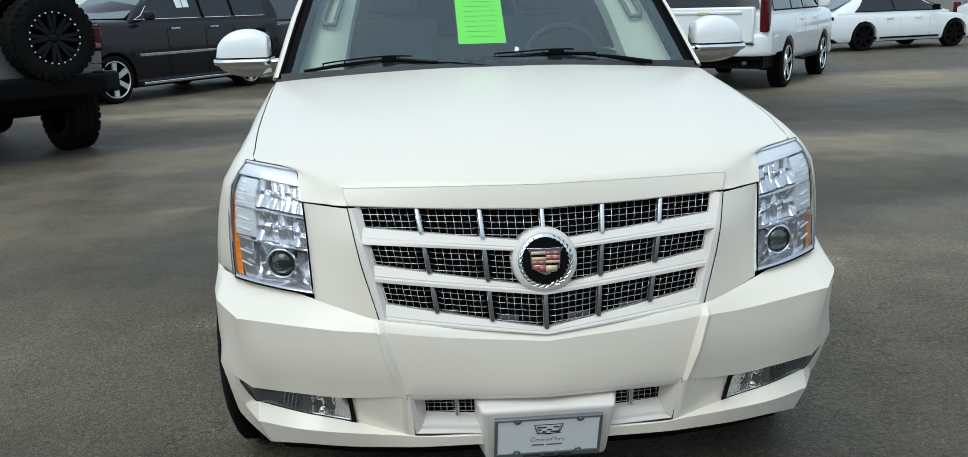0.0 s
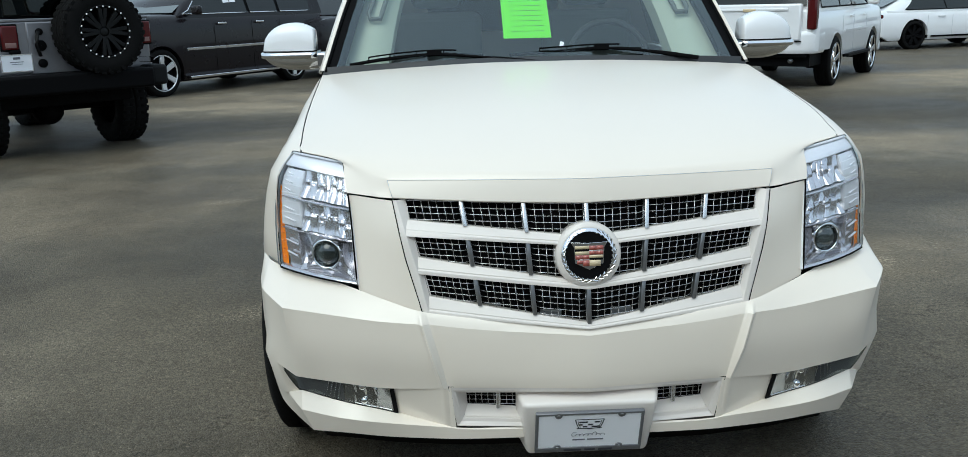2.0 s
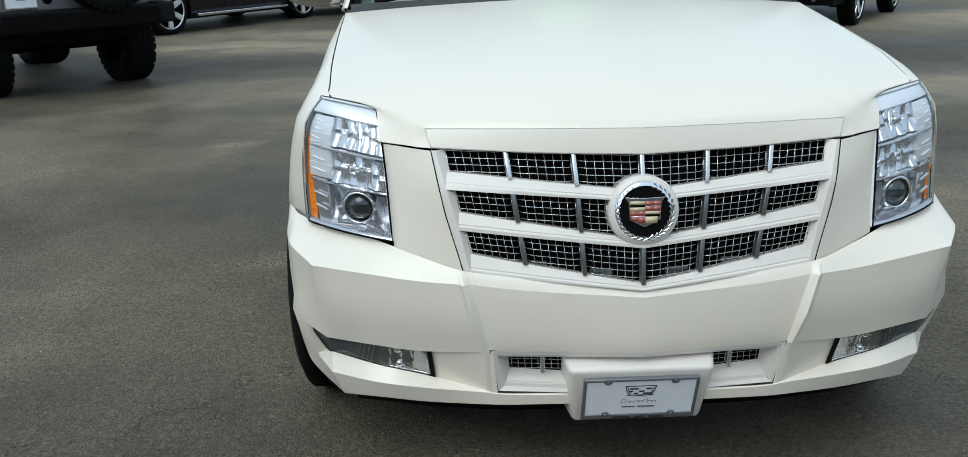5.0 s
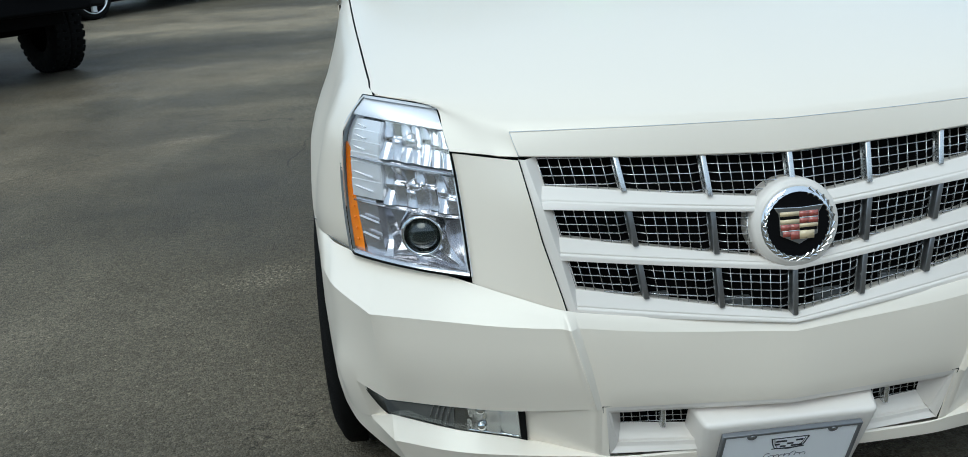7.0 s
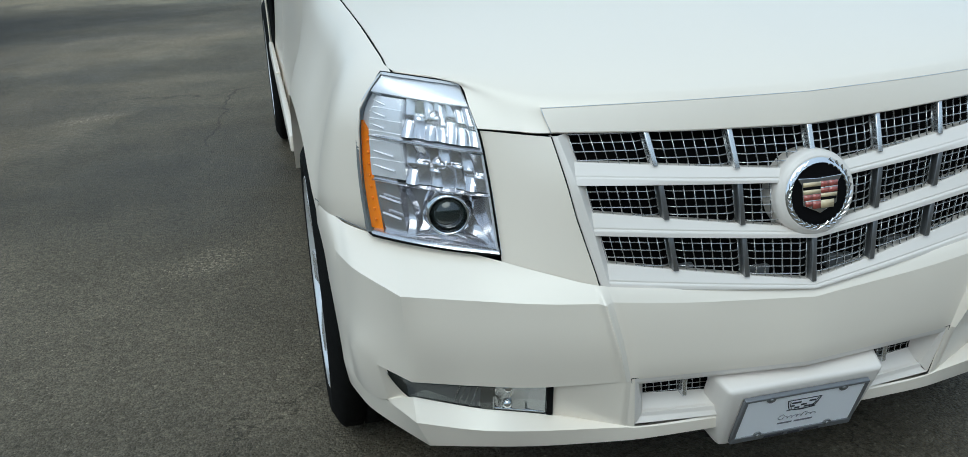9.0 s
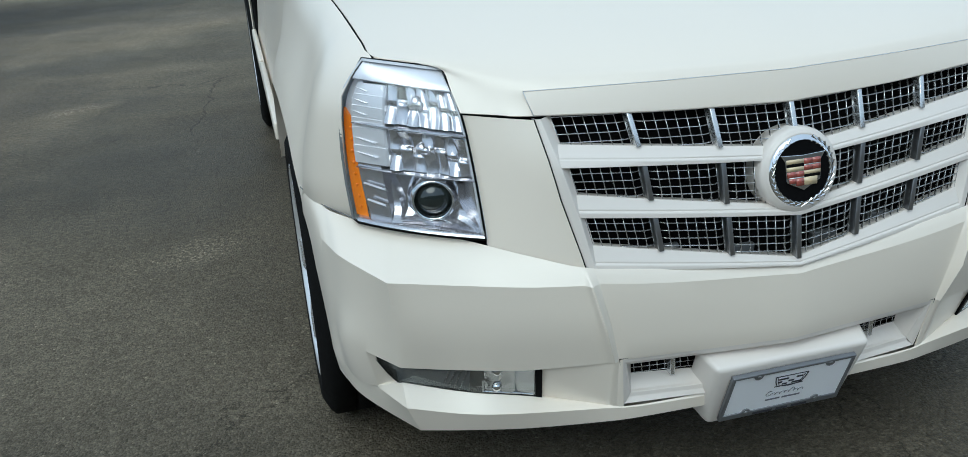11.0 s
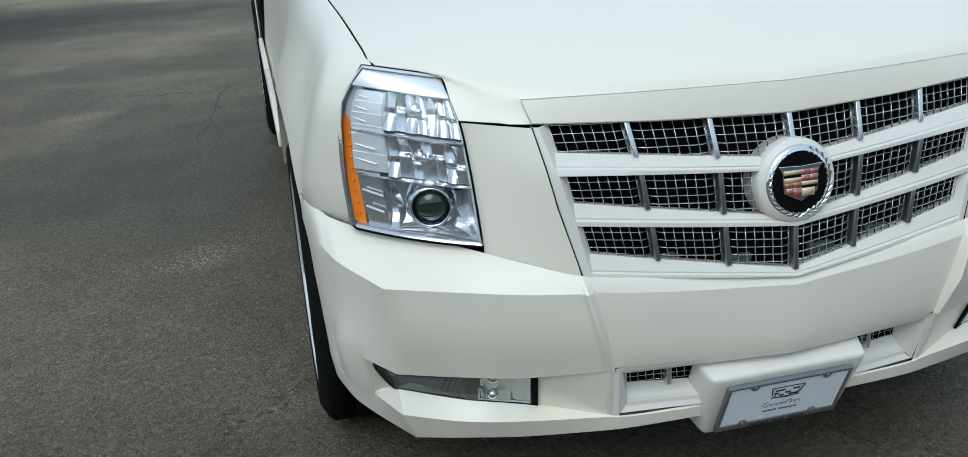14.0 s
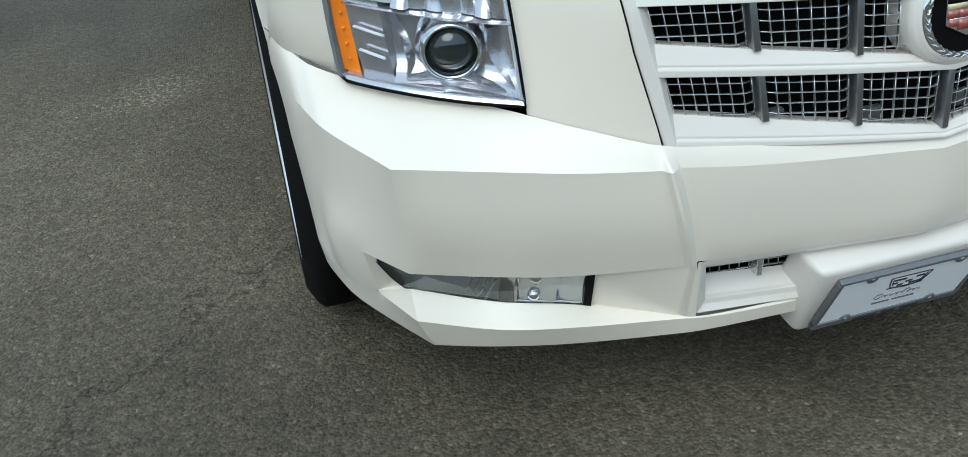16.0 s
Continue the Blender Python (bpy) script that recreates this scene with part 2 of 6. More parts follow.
# ---- building helpers ----
def part(name, bm, material, parent=None, label="", sharp=35.0, bevel=0.0, flat=False, thick=0.0):
    """Links a bmesh as one mesh object under a thing or a part."""
    lim = radians(sharp)
    for f in bm.faces:
        f.smooth = not flat
    for e in bm.edges:
        e.smooth = not (len(e.link_faces) == 2 and e.calc_face_angle(0) > lim)
    me = bpy.data.meshes.new(name)
    bm.to_mesh(me)
    bm.free()
    mats = material if isinstance(material, (list, tuple)) else [material]
    for x in mats:
        me.materials.append(x)
    ob = new(name, me)
    if parent is not None:
        ob.parent = parent
    if thick:
        so = ob.modifiers.new("thickness", "SOLIDIFY")
        so.thickness, so.offset = thick, 0
        if not bevel:
            ob.modifiers.new("crisp", "EDGE_SPLIT").split_angle = radians(max(sharp, 40))
    if bevel:
        be = ob.modifiers.new("bevel", "BEVEL")
        be.width, be.segments, be.limit_method, be.angle_limit, be.harden_normals = bevel, 2, "ANGLE", radians(25), False
    return tagged(ob, label)


def share(name, ob, parent, m):
    """Another object on the same mesh."""
    o = new(name, ob.data)
    o.parent = parent
    o.matrix_local = m
    return o


def thing(name, label, category, m=None, group="", kind=""):
    e = new(name)
    e.empty_display_size = 0.2
    if m is not None:
        e.matrix_world = m
    return tagged(e, label, category, group, kind)


def spline(ctrl, s):
    """A smooth curve through control rows (s, x, y, z)."""
    k = np.array(ctrl, float)
    t, p = k[:, 0], k[:, 1:]
    d = np.gradient(p, t, axis=0) if len(t) > 2 else np.repeat((p[1:] - p[:1]) / (t[1] - t[0]), 2, 0)
    out = []
    for v in s:
        i = min(max(int(np.searchsorted(t, v, "right")) - 1, 0), len(t) - 2)
        h = t[i + 1] - t[i]
        u = (v - t[i]) / h
        a, b = 2 * u ** 3 - 3 * u ** 2 + 1, u ** 3 - 2 * u ** 2 + u
        out.append(a * p[i] + b * h * d[i] + (1 - a) * p[i + 1] + (u ** 3 - u ** 2) * h * d[i + 1])
    return np.array(out)


def grid(bm, rows, material=0, flip=False):
    vs = [[bm.verts.new(tuple(p)) for p in r] for r in rows]
    for a, b in zip(vs, vs[1:]):
        for i in range(len(a) - 1):
            q = [a[i], a[i + 1], b[i + 1], b[i]]
            f = bm.faces.new(q[::-1] if flip else q)
            f.material_index = material
    return vs


def both(row):
    """A half curve from the middle outwards, made whole."""
    row = np.array(row)
    m = row[::-1] * np.array([-1, 1, 1])
    if abs(row[0][0]) < 1e-6:
        return np.vstack([m[:-1], row])
    return np.vstack([m, row])


def side(rows, s):
    return [np.array(r) * np.array([s, 1, 1]) for r in rows]


def weld(bm, d=0.0004):
    bmesh.ops.remove_doubles(bm, verts=bm.verts, dist=d)
    bmesh.ops.recalc_face_normals(bm, faces=bm.faces)
    return bm


def box(bm, x0, x1, y0, y1, z0, z1, m=None):
    """A box; m: a matrix laid on it."""
    made = bmesh.ops.create_cube(bm, size=1.0)["verts"]
    for v in made:
        v.co = Vector(((x0 + x1) / 2 + v.co.x * (x1 - x0), (y0 + y1) / 2 + v.co.y * (y1 - y0), (z0 + z1) / 2 + v.co.z * (z1 - z0)))
        if m is not None:
            v.co = m @ v.co
    return made


def hexa(bm, p, material=0):
    """A solid from eight corners: four of the front, four of the back."""
    v = [bm.verts.new(tuple(q)) for q in p]
    for f in ((0, 1, 2, 3), (7, 6, 5, 4), (0, 4, 5, 1), (1, 5, 6, 2), (2, 6, 7, 3), (3, 7, 4, 0)):
        bm.faces.new([v[i] for i in f]).material_index = material


def tube(bm, pts, r, n=6, closed=False, squash=1.0):
    pts = [Vector(p) for p in pts]
    rings = []
    for i, p in enumerate(pts):
        a = pts[(i - 1) % len(pts)] if (closed or i) else p
        b = pts[(i + 1) % len(pts)] if (closed or i < len(pts) - 1) else p
        t = (b - a).normalized()
        u = t.cross(Vector((0, 0, 1)))
        u = u.normalized() if u.length > 1e-3 else Vector((1, 0, 0))
        w = u.cross(t)
        rr = r[i] if isinstance(r, (list, tuple)) else r
        rings.append([bm.verts.new(p + rr * (math.cos(k) * u + squash * math.sin(k) * w)) for k in (2 * math.pi * j / n for j in range(n))])
    for a, b in zip(rings, rings[1:] + (rings[:1] if closed else [])):
        for j in range(n):
            bm.faces.new((a[j], a[(j + 1) % n], b[(j + 1) % n], b[j]))
    if not closed:
        bm.faces.new(rings[0][::-1])
        bm.faces.new(rings[-1])
    return bm


def lathe(bm, profile, n=48, axis="x"):
    """Turns (along, radius) pairs round the axis."""
    rings = []
    for a, r in profile:
        ring = []
        for k in range(n):
            c, s = r * math.cos(2 * math.pi * k / n), r * math.sin(2 * math.pi * k / n)
            ring.append(bm.verts.new((a, c, s) if axis == "x" else (c, a, s) if axis == "y" else (c, s, a)))
        rings.append(ring)
    for a, b in zip(rings, rings[1:]):
        for k in range(n):
            bm.faces.new((a[k], a[(k + 1) % n], b[(k + 1) % n], b[k]))
    return rings


def wheel(parent, m, R=0.405, W=0.285, rim_r=0.285, spokes=6, metal=None, lugs=0, twin=True):
    """A wheel whose outer face looks along +x, as a part with tyre, rim and hub."""
    metal = metal or ALLOY
    hub = new("wheel")
    hub.parent = parent
    hub.matrix_local = m
    h = W / 2
    bm = bmesh.new()
    prof = [(-h * 0.78, rim_r), (-h, rim_r + 0.025), (-h, R - 0.05), (-h * 0.86, R - 0.012)]
    for k in range(4):
        c = -h * 0.80 + k * h * 0.41
        prof += [(c, R), (c + h * 0.34, R)]
        if k < 3:
            prof += [(c + h * 0.35, R - 0.008), (c + h * 0.40, R - 0.008)]
    prof += [(h * 0.86, R - 0.012), (h, R - 0.05), (h * 0.97, rim_r + 0.02), (h * 0.78, rim_r)]
    lathe(bm, prof, 56)
    lug = [None, None, None]
    for k in range(lugs):
        a = 2 * math.pi * k / lugs
        kinds = [(0, -1, a), (1, 1, a + 0.5 * math.pi / lugs)] + ([(2, 1, a)] if k % 2 else [])
        for i, s, turn in kinds:
            if lug[i] is None:
                lb = bmesh.new()
                if i < 2:
                    box(lb, s * h * 0.5 - h * 0.43, s * h * 0.5 + h * 0.43, -0.024, 0.024, R - 0.02, R + 0.004)
                else:
                    box(lb, h * 0.9, h * 1.02, -0.013, 0.013, R - 0.055, R - 0.015)
                lug[i] = part("tread_lug", lb, RUBBER, hub)
                lug[i].matrix_local = Matrix.Rotation(turn, 4, "X")
            else:
                share("tread_lug", lug[i], hub, Matrix.Rotation(turn, 4, "X"))
    part("tyre", bm, RUBBER, hub)
    bm = bmesh.new()
    lathe(bm, [(-h * 0.7, rim_r - 0.02), (h * 0.5, rim_r - 0.018), (h * 0.86, rim_r - 0.002)], 56)
    # black barrel: the shade inside alloy rims is put into its colour
    rim = part("rim", bm, BLACK, hub, "black wheel barrel with shade put into its colour")
    bm = bmesh.new()
    lathe(bm, [(h * 0.86, rim_r - 0.002), (h * 0.965, rim_r + 0.005), (h * 0.985, rim_r + 0.009), (h * 0.975, rim_r + 0.013), (h * 0.88, rim_r + 0.016)], 56)
    part("rim_lip", bm, metal, rim)
    bm = bmesh.new()
    lathe(bm, [(h * 0.25, 0.001), (h * 0.25, rim_r - 0.02)], 40)
    part("brake_drum", bm, BLACK, hub)
    for k in range(spokes):
        bm = bmesh.new()
        a = 2 * math.pi * k / spokes
        for d in ((-0.13, 0.13) if twin else (0,)):
            rot = Matrix.Rotation(a + d, 4, "X")
            w0, w1 = (0.016, 0.02) if twin else (0.035, 0.045)
            front = [(h * 0.86, -w0, 0.05), (h * 0.86, w0, 0.05), (h * 0.95, w1, rim_r - 0.012), (h * 0.95, -w1, rim_r - 0.012)]
            back = [(x - 0.035, y * 1.15, z) for x, y, z in front]
            hexa(bm, [rot @ Vector(p) for p in front + back])
        part("spoke", weld(bm), metal, hub, bevel=0.004)
    bm = bmesh.new()
    lathe(bm, [(h * 0.88, 0.001), (h * 0.88, 0.03), (h * 0.82, 0.042), (h * 0.7, 0.062), (h * 0.4, 0.065)], 24)
    part("hub_cap", bm, metal, hub)
    return hub

# ---- ground ----
def ground():
    bm = bmesh.new()
    R = 900.0
    steps = [-R, -200, -60, -25, -12, -6, -3, 0, 3, 6, 12, 25, 60, 200, R]
    grid(bm, [[(x, y, 0) for x in steps] for y in steps])
    ob = part("ground", weld(bm), ASPHALT, label="grey worn asphalt of a car lot with damp, darker and lighter patches")
    tagged(ob, category="asphalt", kind="structure")


ground()


def added_wall():
    """An unseen wall added behind the camera; it dims low light on the fronts."""
    bm = bmesh.new()
    box(bm, -34, 34, -16.3, -16.0, 0, 4.6)
    box(bm, -34.05, 34.05, -16.36, -15.94, 4.6, 4.72)
    ob = part("unseen_wall", bm, mat("plain_wall", (0.23, 0.20, 0.165), 0.85, var=0.12, scale=0.7, bump=0.3, bscale=40), label="plain brown wall, unseen, added to dim low light")
    tagged(ob, category="wall", kind="structure")


added_wall()

# ---- the white car: body panels ----
car = thing("car", "pearl white sport utility car with chrome mesh grille parked on asphalt", "car")

S_ALL = sorted(set([round(v, 4) for v in np.linspace(0, 7, 85)] + [1.44, 1.46, 1.48, 1.515, 1.53, 1.545, 1.56, 1.575, 1.60, 1.62, 1.64]))


def bumper_row(p, step=0.0, kink=False):
    """Control places at s = 0, 1, 1.5, 2, 3, 4, 5, 6, 7; step: how far the outer part stands proud; kink: a corner at s = 4."""
    knots = (0, .392, .45, .566, .71, .862, .915, 1.10, 1.34)
    ctrl = [(s, *q) for s, q in zip(knots, p)]
    at = np.interp(S_ALL, (0, 1, 1.5, 2, 3, 4, 5, 6, 7), knots)
    if kink:
        r = np.vstack([spline(ctrl[:6], at[at <= .862]), spline(ctrl[5:], at[at > .862])])
    else:
        r = spline(ctrl, at)
    for i, s in enumerate(S_ALL):
        k = min(max((s - 1.42) / 0.12, 0), 1)
        r[i][1] -= step * .6 * k * k * (3 - 2 * k) * min(max((4.5 - s) / 2, 0), 1) + .65 * step * math.exp(-((s - 1.55) / .026) ** 2)
    return r


B_TOP = bumper_row([(0, .014, .629), (.39, .046, .664), (.456, .055, .673), (.566, .104, .697), (.703, .188, .726), (.84, .288, .732), (.895, .350, .738), (.955, .455, .744), (.990, .590, .750)])
B_CREASE = bumper_row([(0, -.002, .607), (.39, .032, .636), (.450, .040, .643), (.566, .072, .645), (.703, .106, .656), (.862, .145, .671), (.905, .210, .682), (.958, .345, .690), (.990, .590, .694)], .014, True)
B_MID = bumper_row([(0, -.006, .53), (.380, .031, .55), (.424, .038, .545), (.566, .080, .545), (.703, .115, .55), (.852, .168, .56), (.893, .215, .56), (.960, .36, .57), (.990, .59, .58)], .021)
B_OVER = bumper_row([(0, -.003, .452), (.388, .041, .451), (.400, .044, .450), (.566, .100, .4335), (.703, .134, .4405), (.845, .190, .4430), (.912, .248, .4670), (.962, .385, .480), (.986, .590, .484)], .008, True)
B_SHELF = bumper_row([(0, .045, .322), (.376, .0625, .3165), (.396, .0665, .3190), (.558, .130, .3390), (.703, .158, .3655), (.838, .228, .3785), (.889, .284, .351), (.957, .41, .372), (.983, .590, .40)], 0, True)
B_EDGE = bumper_row([(0, .040, .312), (.376, .060, .315), (.400, .064, .3175), (.562, .093, .3228), (.703, .128, .3287), (.838, .200, .3298), (.886, .280, .3457), (.956, .406, .367), (.982, .590, .395)], 0, True)
B_CHIN = bumper_row([(0, .045, .286), (.376, .066, .281), (.400, .071, .280), (.562, .110, .2740), (.703, .150, .2740), (.810, .216, .2545), (.872, .300, .268), (.948, .43, .300), (.978, .60, .345)], 0, True)
B_UNDER = B_CHIN + np.array([-0.0, 0.10, 0.025])


def bumper():
    bm = bmesh.new()

    def mid(a, b, n):
        return [a + (b - a) * k / n for k in range(n)]

    upper = mid(B_TOP, B_CREASE, 2) + mid(B_CREASE, B_MID, 2) + mid(B_MID, B_OVER, 2) + [B_OVER]
    grid(bm, [both(r) for r in upper])
    i = S_ALL.index(1.0)
    inset = []
    for a, d in ((B_OVER, 0), (B_OVER, 1), (B_SHELF, 1), (B_SHELF, 0)):
        r = a.copy()
        for j, s in enumerate(S_ALL):
            r[j][1] += d * 0.011 * min(max((s - 1.5) / 0.6, 0), 1) * min(max((5.0 - s) / 0.5, 0), 1)
        inset.append(r[i:])
    for s in (-1, 1):
        grid(bm, side(inset, s))
    lower = [B_SHELF] + mid(B_EDGE, B_CHIN, 2) + [B_CHIN, B_UNDER]
    grid(bm, [both(r) for r in lower])
    part("front_bumper", weld(bm), PEARL, car, "pearl white painted front bumper", sharp=28, bevel=0.004, thick=0.003)


bumper()


def air_dam():
    """The black lip under the bumper."""
    top = B_CHIN * np.array([.985, 1, 1]) + np.array([0, .045, .012])
    low = B_CHIN * np.array([.965, 1, 1]) + np.array([0, .080, -.058])
    bm = bmesh.new()
    grid(bm, [both(top), both(low), both(low + np.array([0, .02, .004]))])
    part("air_dam", weld(bm), BLACK, car, "black plastic air dam", sharp=89, thick=.004)


air_dam()


def hood():
    s = np.linspace(0, 2, 25)

    def row(p):
        return spline([(a, *q) for a, q in zip((0, .5, 1, 1.5, 2), p)], s)

    rows = [
        row([(0, .083, .963), (.27, .108, .969), (.534, .160, .977), (.60, .19, .980), (.668, .226, .983)]),
        row([(0, .092, 1.000), (.27, .118, 1.003), (.540, .176, 1.005), (.610, .215, 1.007), (.677, .258, 1.022)]),
        row([(0, .102, 1.030), (.27, .128, 1.032), (.545, .190, 1.030), (.620, .240, 1.040), (.685, .303, 1.062)]),
        row([(0, .130, 1.052), (.27, .155, 1.055), (.550, .225, 1.058), (.665, .290, 1.070), (.735, .330, 1.074)]),
        row([(0, .20, 1.082), (.28, .22, 1.084), (.56, .275, 1.080), (.70, .335, 1.083), (.812, .378, 1.084)]),
        row([(0, .34, 1.125), (.28, .36, 1.124), (.56, .39, 1.116), (.71, .43, 1.106), (.822, .46, 1.102)]),
        row([(0, .60, 1.182), (.28, .61, 1.180), (.57, .62, 1.166), (.73, .63, 1.148), (.836, .64, 1.136)]),
        row([(0, .90, 1.228), (.28, .91, 1.225), (.58, .93, 1.208), (.75, .95, 1.187), (.856, .96, 1.172)]),
        row([(0, 1.15, 1.258), (.28, 1.17, 1.254), (.59, 1.21, 1.236), (.76, 1.25, 1.218), (.872, 1.28, 1.205)]),
        row([(0, 1.30, 1.270), (.28, 1.33, 1.266), (.59, 1.40, 1.248), (.77, 1.45, 1.234), (.882, 1.475, 1.224)]),
    ]
    fine = []
    for j in range(s.size):
        fine.append(spline([(k, *r[j]) for k, r in enumerate(rows)], np.linspace(0, 9, 46)))
    fine = np.array(fine).transpose(1, 0, 2)
    for _ in range(25):
        avg = (fine[:-2, 1:-1] + fine[2:, 1:-1] + fine[1:-1, :-2] + fine[1:-1, 2:]) / 4
        keep = np.ones(fine.shape[:2])
        keep[1:-1, 13:-1] = 0.4
        keep[14:-1, 1:13] = 0.4
        fine[1:-1, 1:-1] += (1 - keep[1:-1, 1:-1])[..., None] * (avg - fine[1:-1, 1:-1])
    bm = bmesh.new()
    grid(bm, [both(r) for r in fine])
    part("hood", weld(bm), PEARL, car, "pearl white hood", sharp=50, thick=0.004)
    # moulding over the grille
    bm = bmesh.new()
    low, high = spline([(0, 0, .083, .963), (.5, .27, .108, .969), (1, .534, .160, .977)], np.linspace(0, 1, 16)), spline([(0, 0, .100, 1.028), (.5, .27, .126, 1.028), (1, .548, .184, 1.024)], np.linspace(0, 1, 16))
    back = np.array([0, 0.012, 0.0])
    out = np.array([0, -0.006, 0.001])
    grid(bm, [both(low + back), both(low + out), both(low * 0.5 + high * 0.5 + out * 1.3), both(high + out), both(high + back + np.array([0, 0, .003]))])
    ln = bmesh.new()
    tube(ln, both(high + out + np.array((0, -.0003, .0008))), .0008, 4)
    for s_ in (-1, 1):
        tube(ln, [(s_ * q[0], q[1], q[2]) for q in (low[-1] + out, high[-1] + out)], .0012, 4)
    part("moulding_line", ln, LAMPBAND, car)
    part("hood_moulding", weld(bm), PEARL, car, "white moulding over the grille", sharp=28, bevel=0.003)
    # dark joints along the hood
    for sg in (-1, 1):
        bm = bmesh.new()
        edge = [fine[k][-1] for k in [20, 23] + list(range(25, 46))]
        tube(bm, side([np.array(edge) + np.array([0.002, 0, -0.0008])], sg)[0], 0.0022, 5)
        tube(bm, side([np.array([(.534, .162, .974), (.60, .192, .977), (.668, .229, .980)])], sg)[0], 0.0015, 5)
        part("hood_joint", bm, SEAM, car)
    return fine


HOOD = hood()


def gy(x, z):
    """How far back the grille's front lies."""
    x = abs(x)
    return (z - .633) * .15 + .07 * x + .11 * x * x + .30 * max(0, z - .88)


def header_panels():
    """The white panels between grille and headlamp."""
    for sg in (-1, 1):
        bm = bmesh.new()
        a, d = np.array((.664, .230, .978)), np.array((.642, .160, .712))
        edge = []
        for z in np.linspace(.972, .658, 9):
            x = float(np.interp(z, (.664, .817, .975), (.4590, .503, .5365)))
            edge.append(np.array((x, gy(x, z) + .0035, z)))
        rows = []
        for k, e in enumerate(edge):
            far = a + (d - a) * k / 8
            rows.append([e + (far - e) * u + np.array((0, -0.003 * math.sin(math.pi * u), 0)) for u in np.linspace(0, 1, 7)])
        grid(bm, side(rows, sg))
        part("header_panel", weld(bm), PEARL, car, thick=0.004)
        bm = bmesh.new()
        tube(bm, side([np.array(edge) + np.array((-.0004, -.0012, 0))], sg)[0], 0.0014, 5)
        part("panel_joint", bm, SEAM, car)


header_panels()


def arch_z(y, cy=1.0):
    d = abs(y - cy) / 0.49
    return 0.40 + 0.49 * (max(1 - d ** 2.5, 0)) ** (1 / 2.5)


BACK = ((0, 0), (.09, .02), (.25, .12), (.42, .33), (.62, .57), (.80, .74), (.93, .89), (1.0, 1.0))


def wall_x(z, x0=.886, z0=1.223, xl=1.0, zl=.37):
    """How far out the body side stands at height z behind the wheel."""
    b = (z0 - z) / (z0 - zl)
    return x0 + (xl - x0) * float(np.interp(b, [q[1] for q in BACK], [q[0] for q in BACK]))


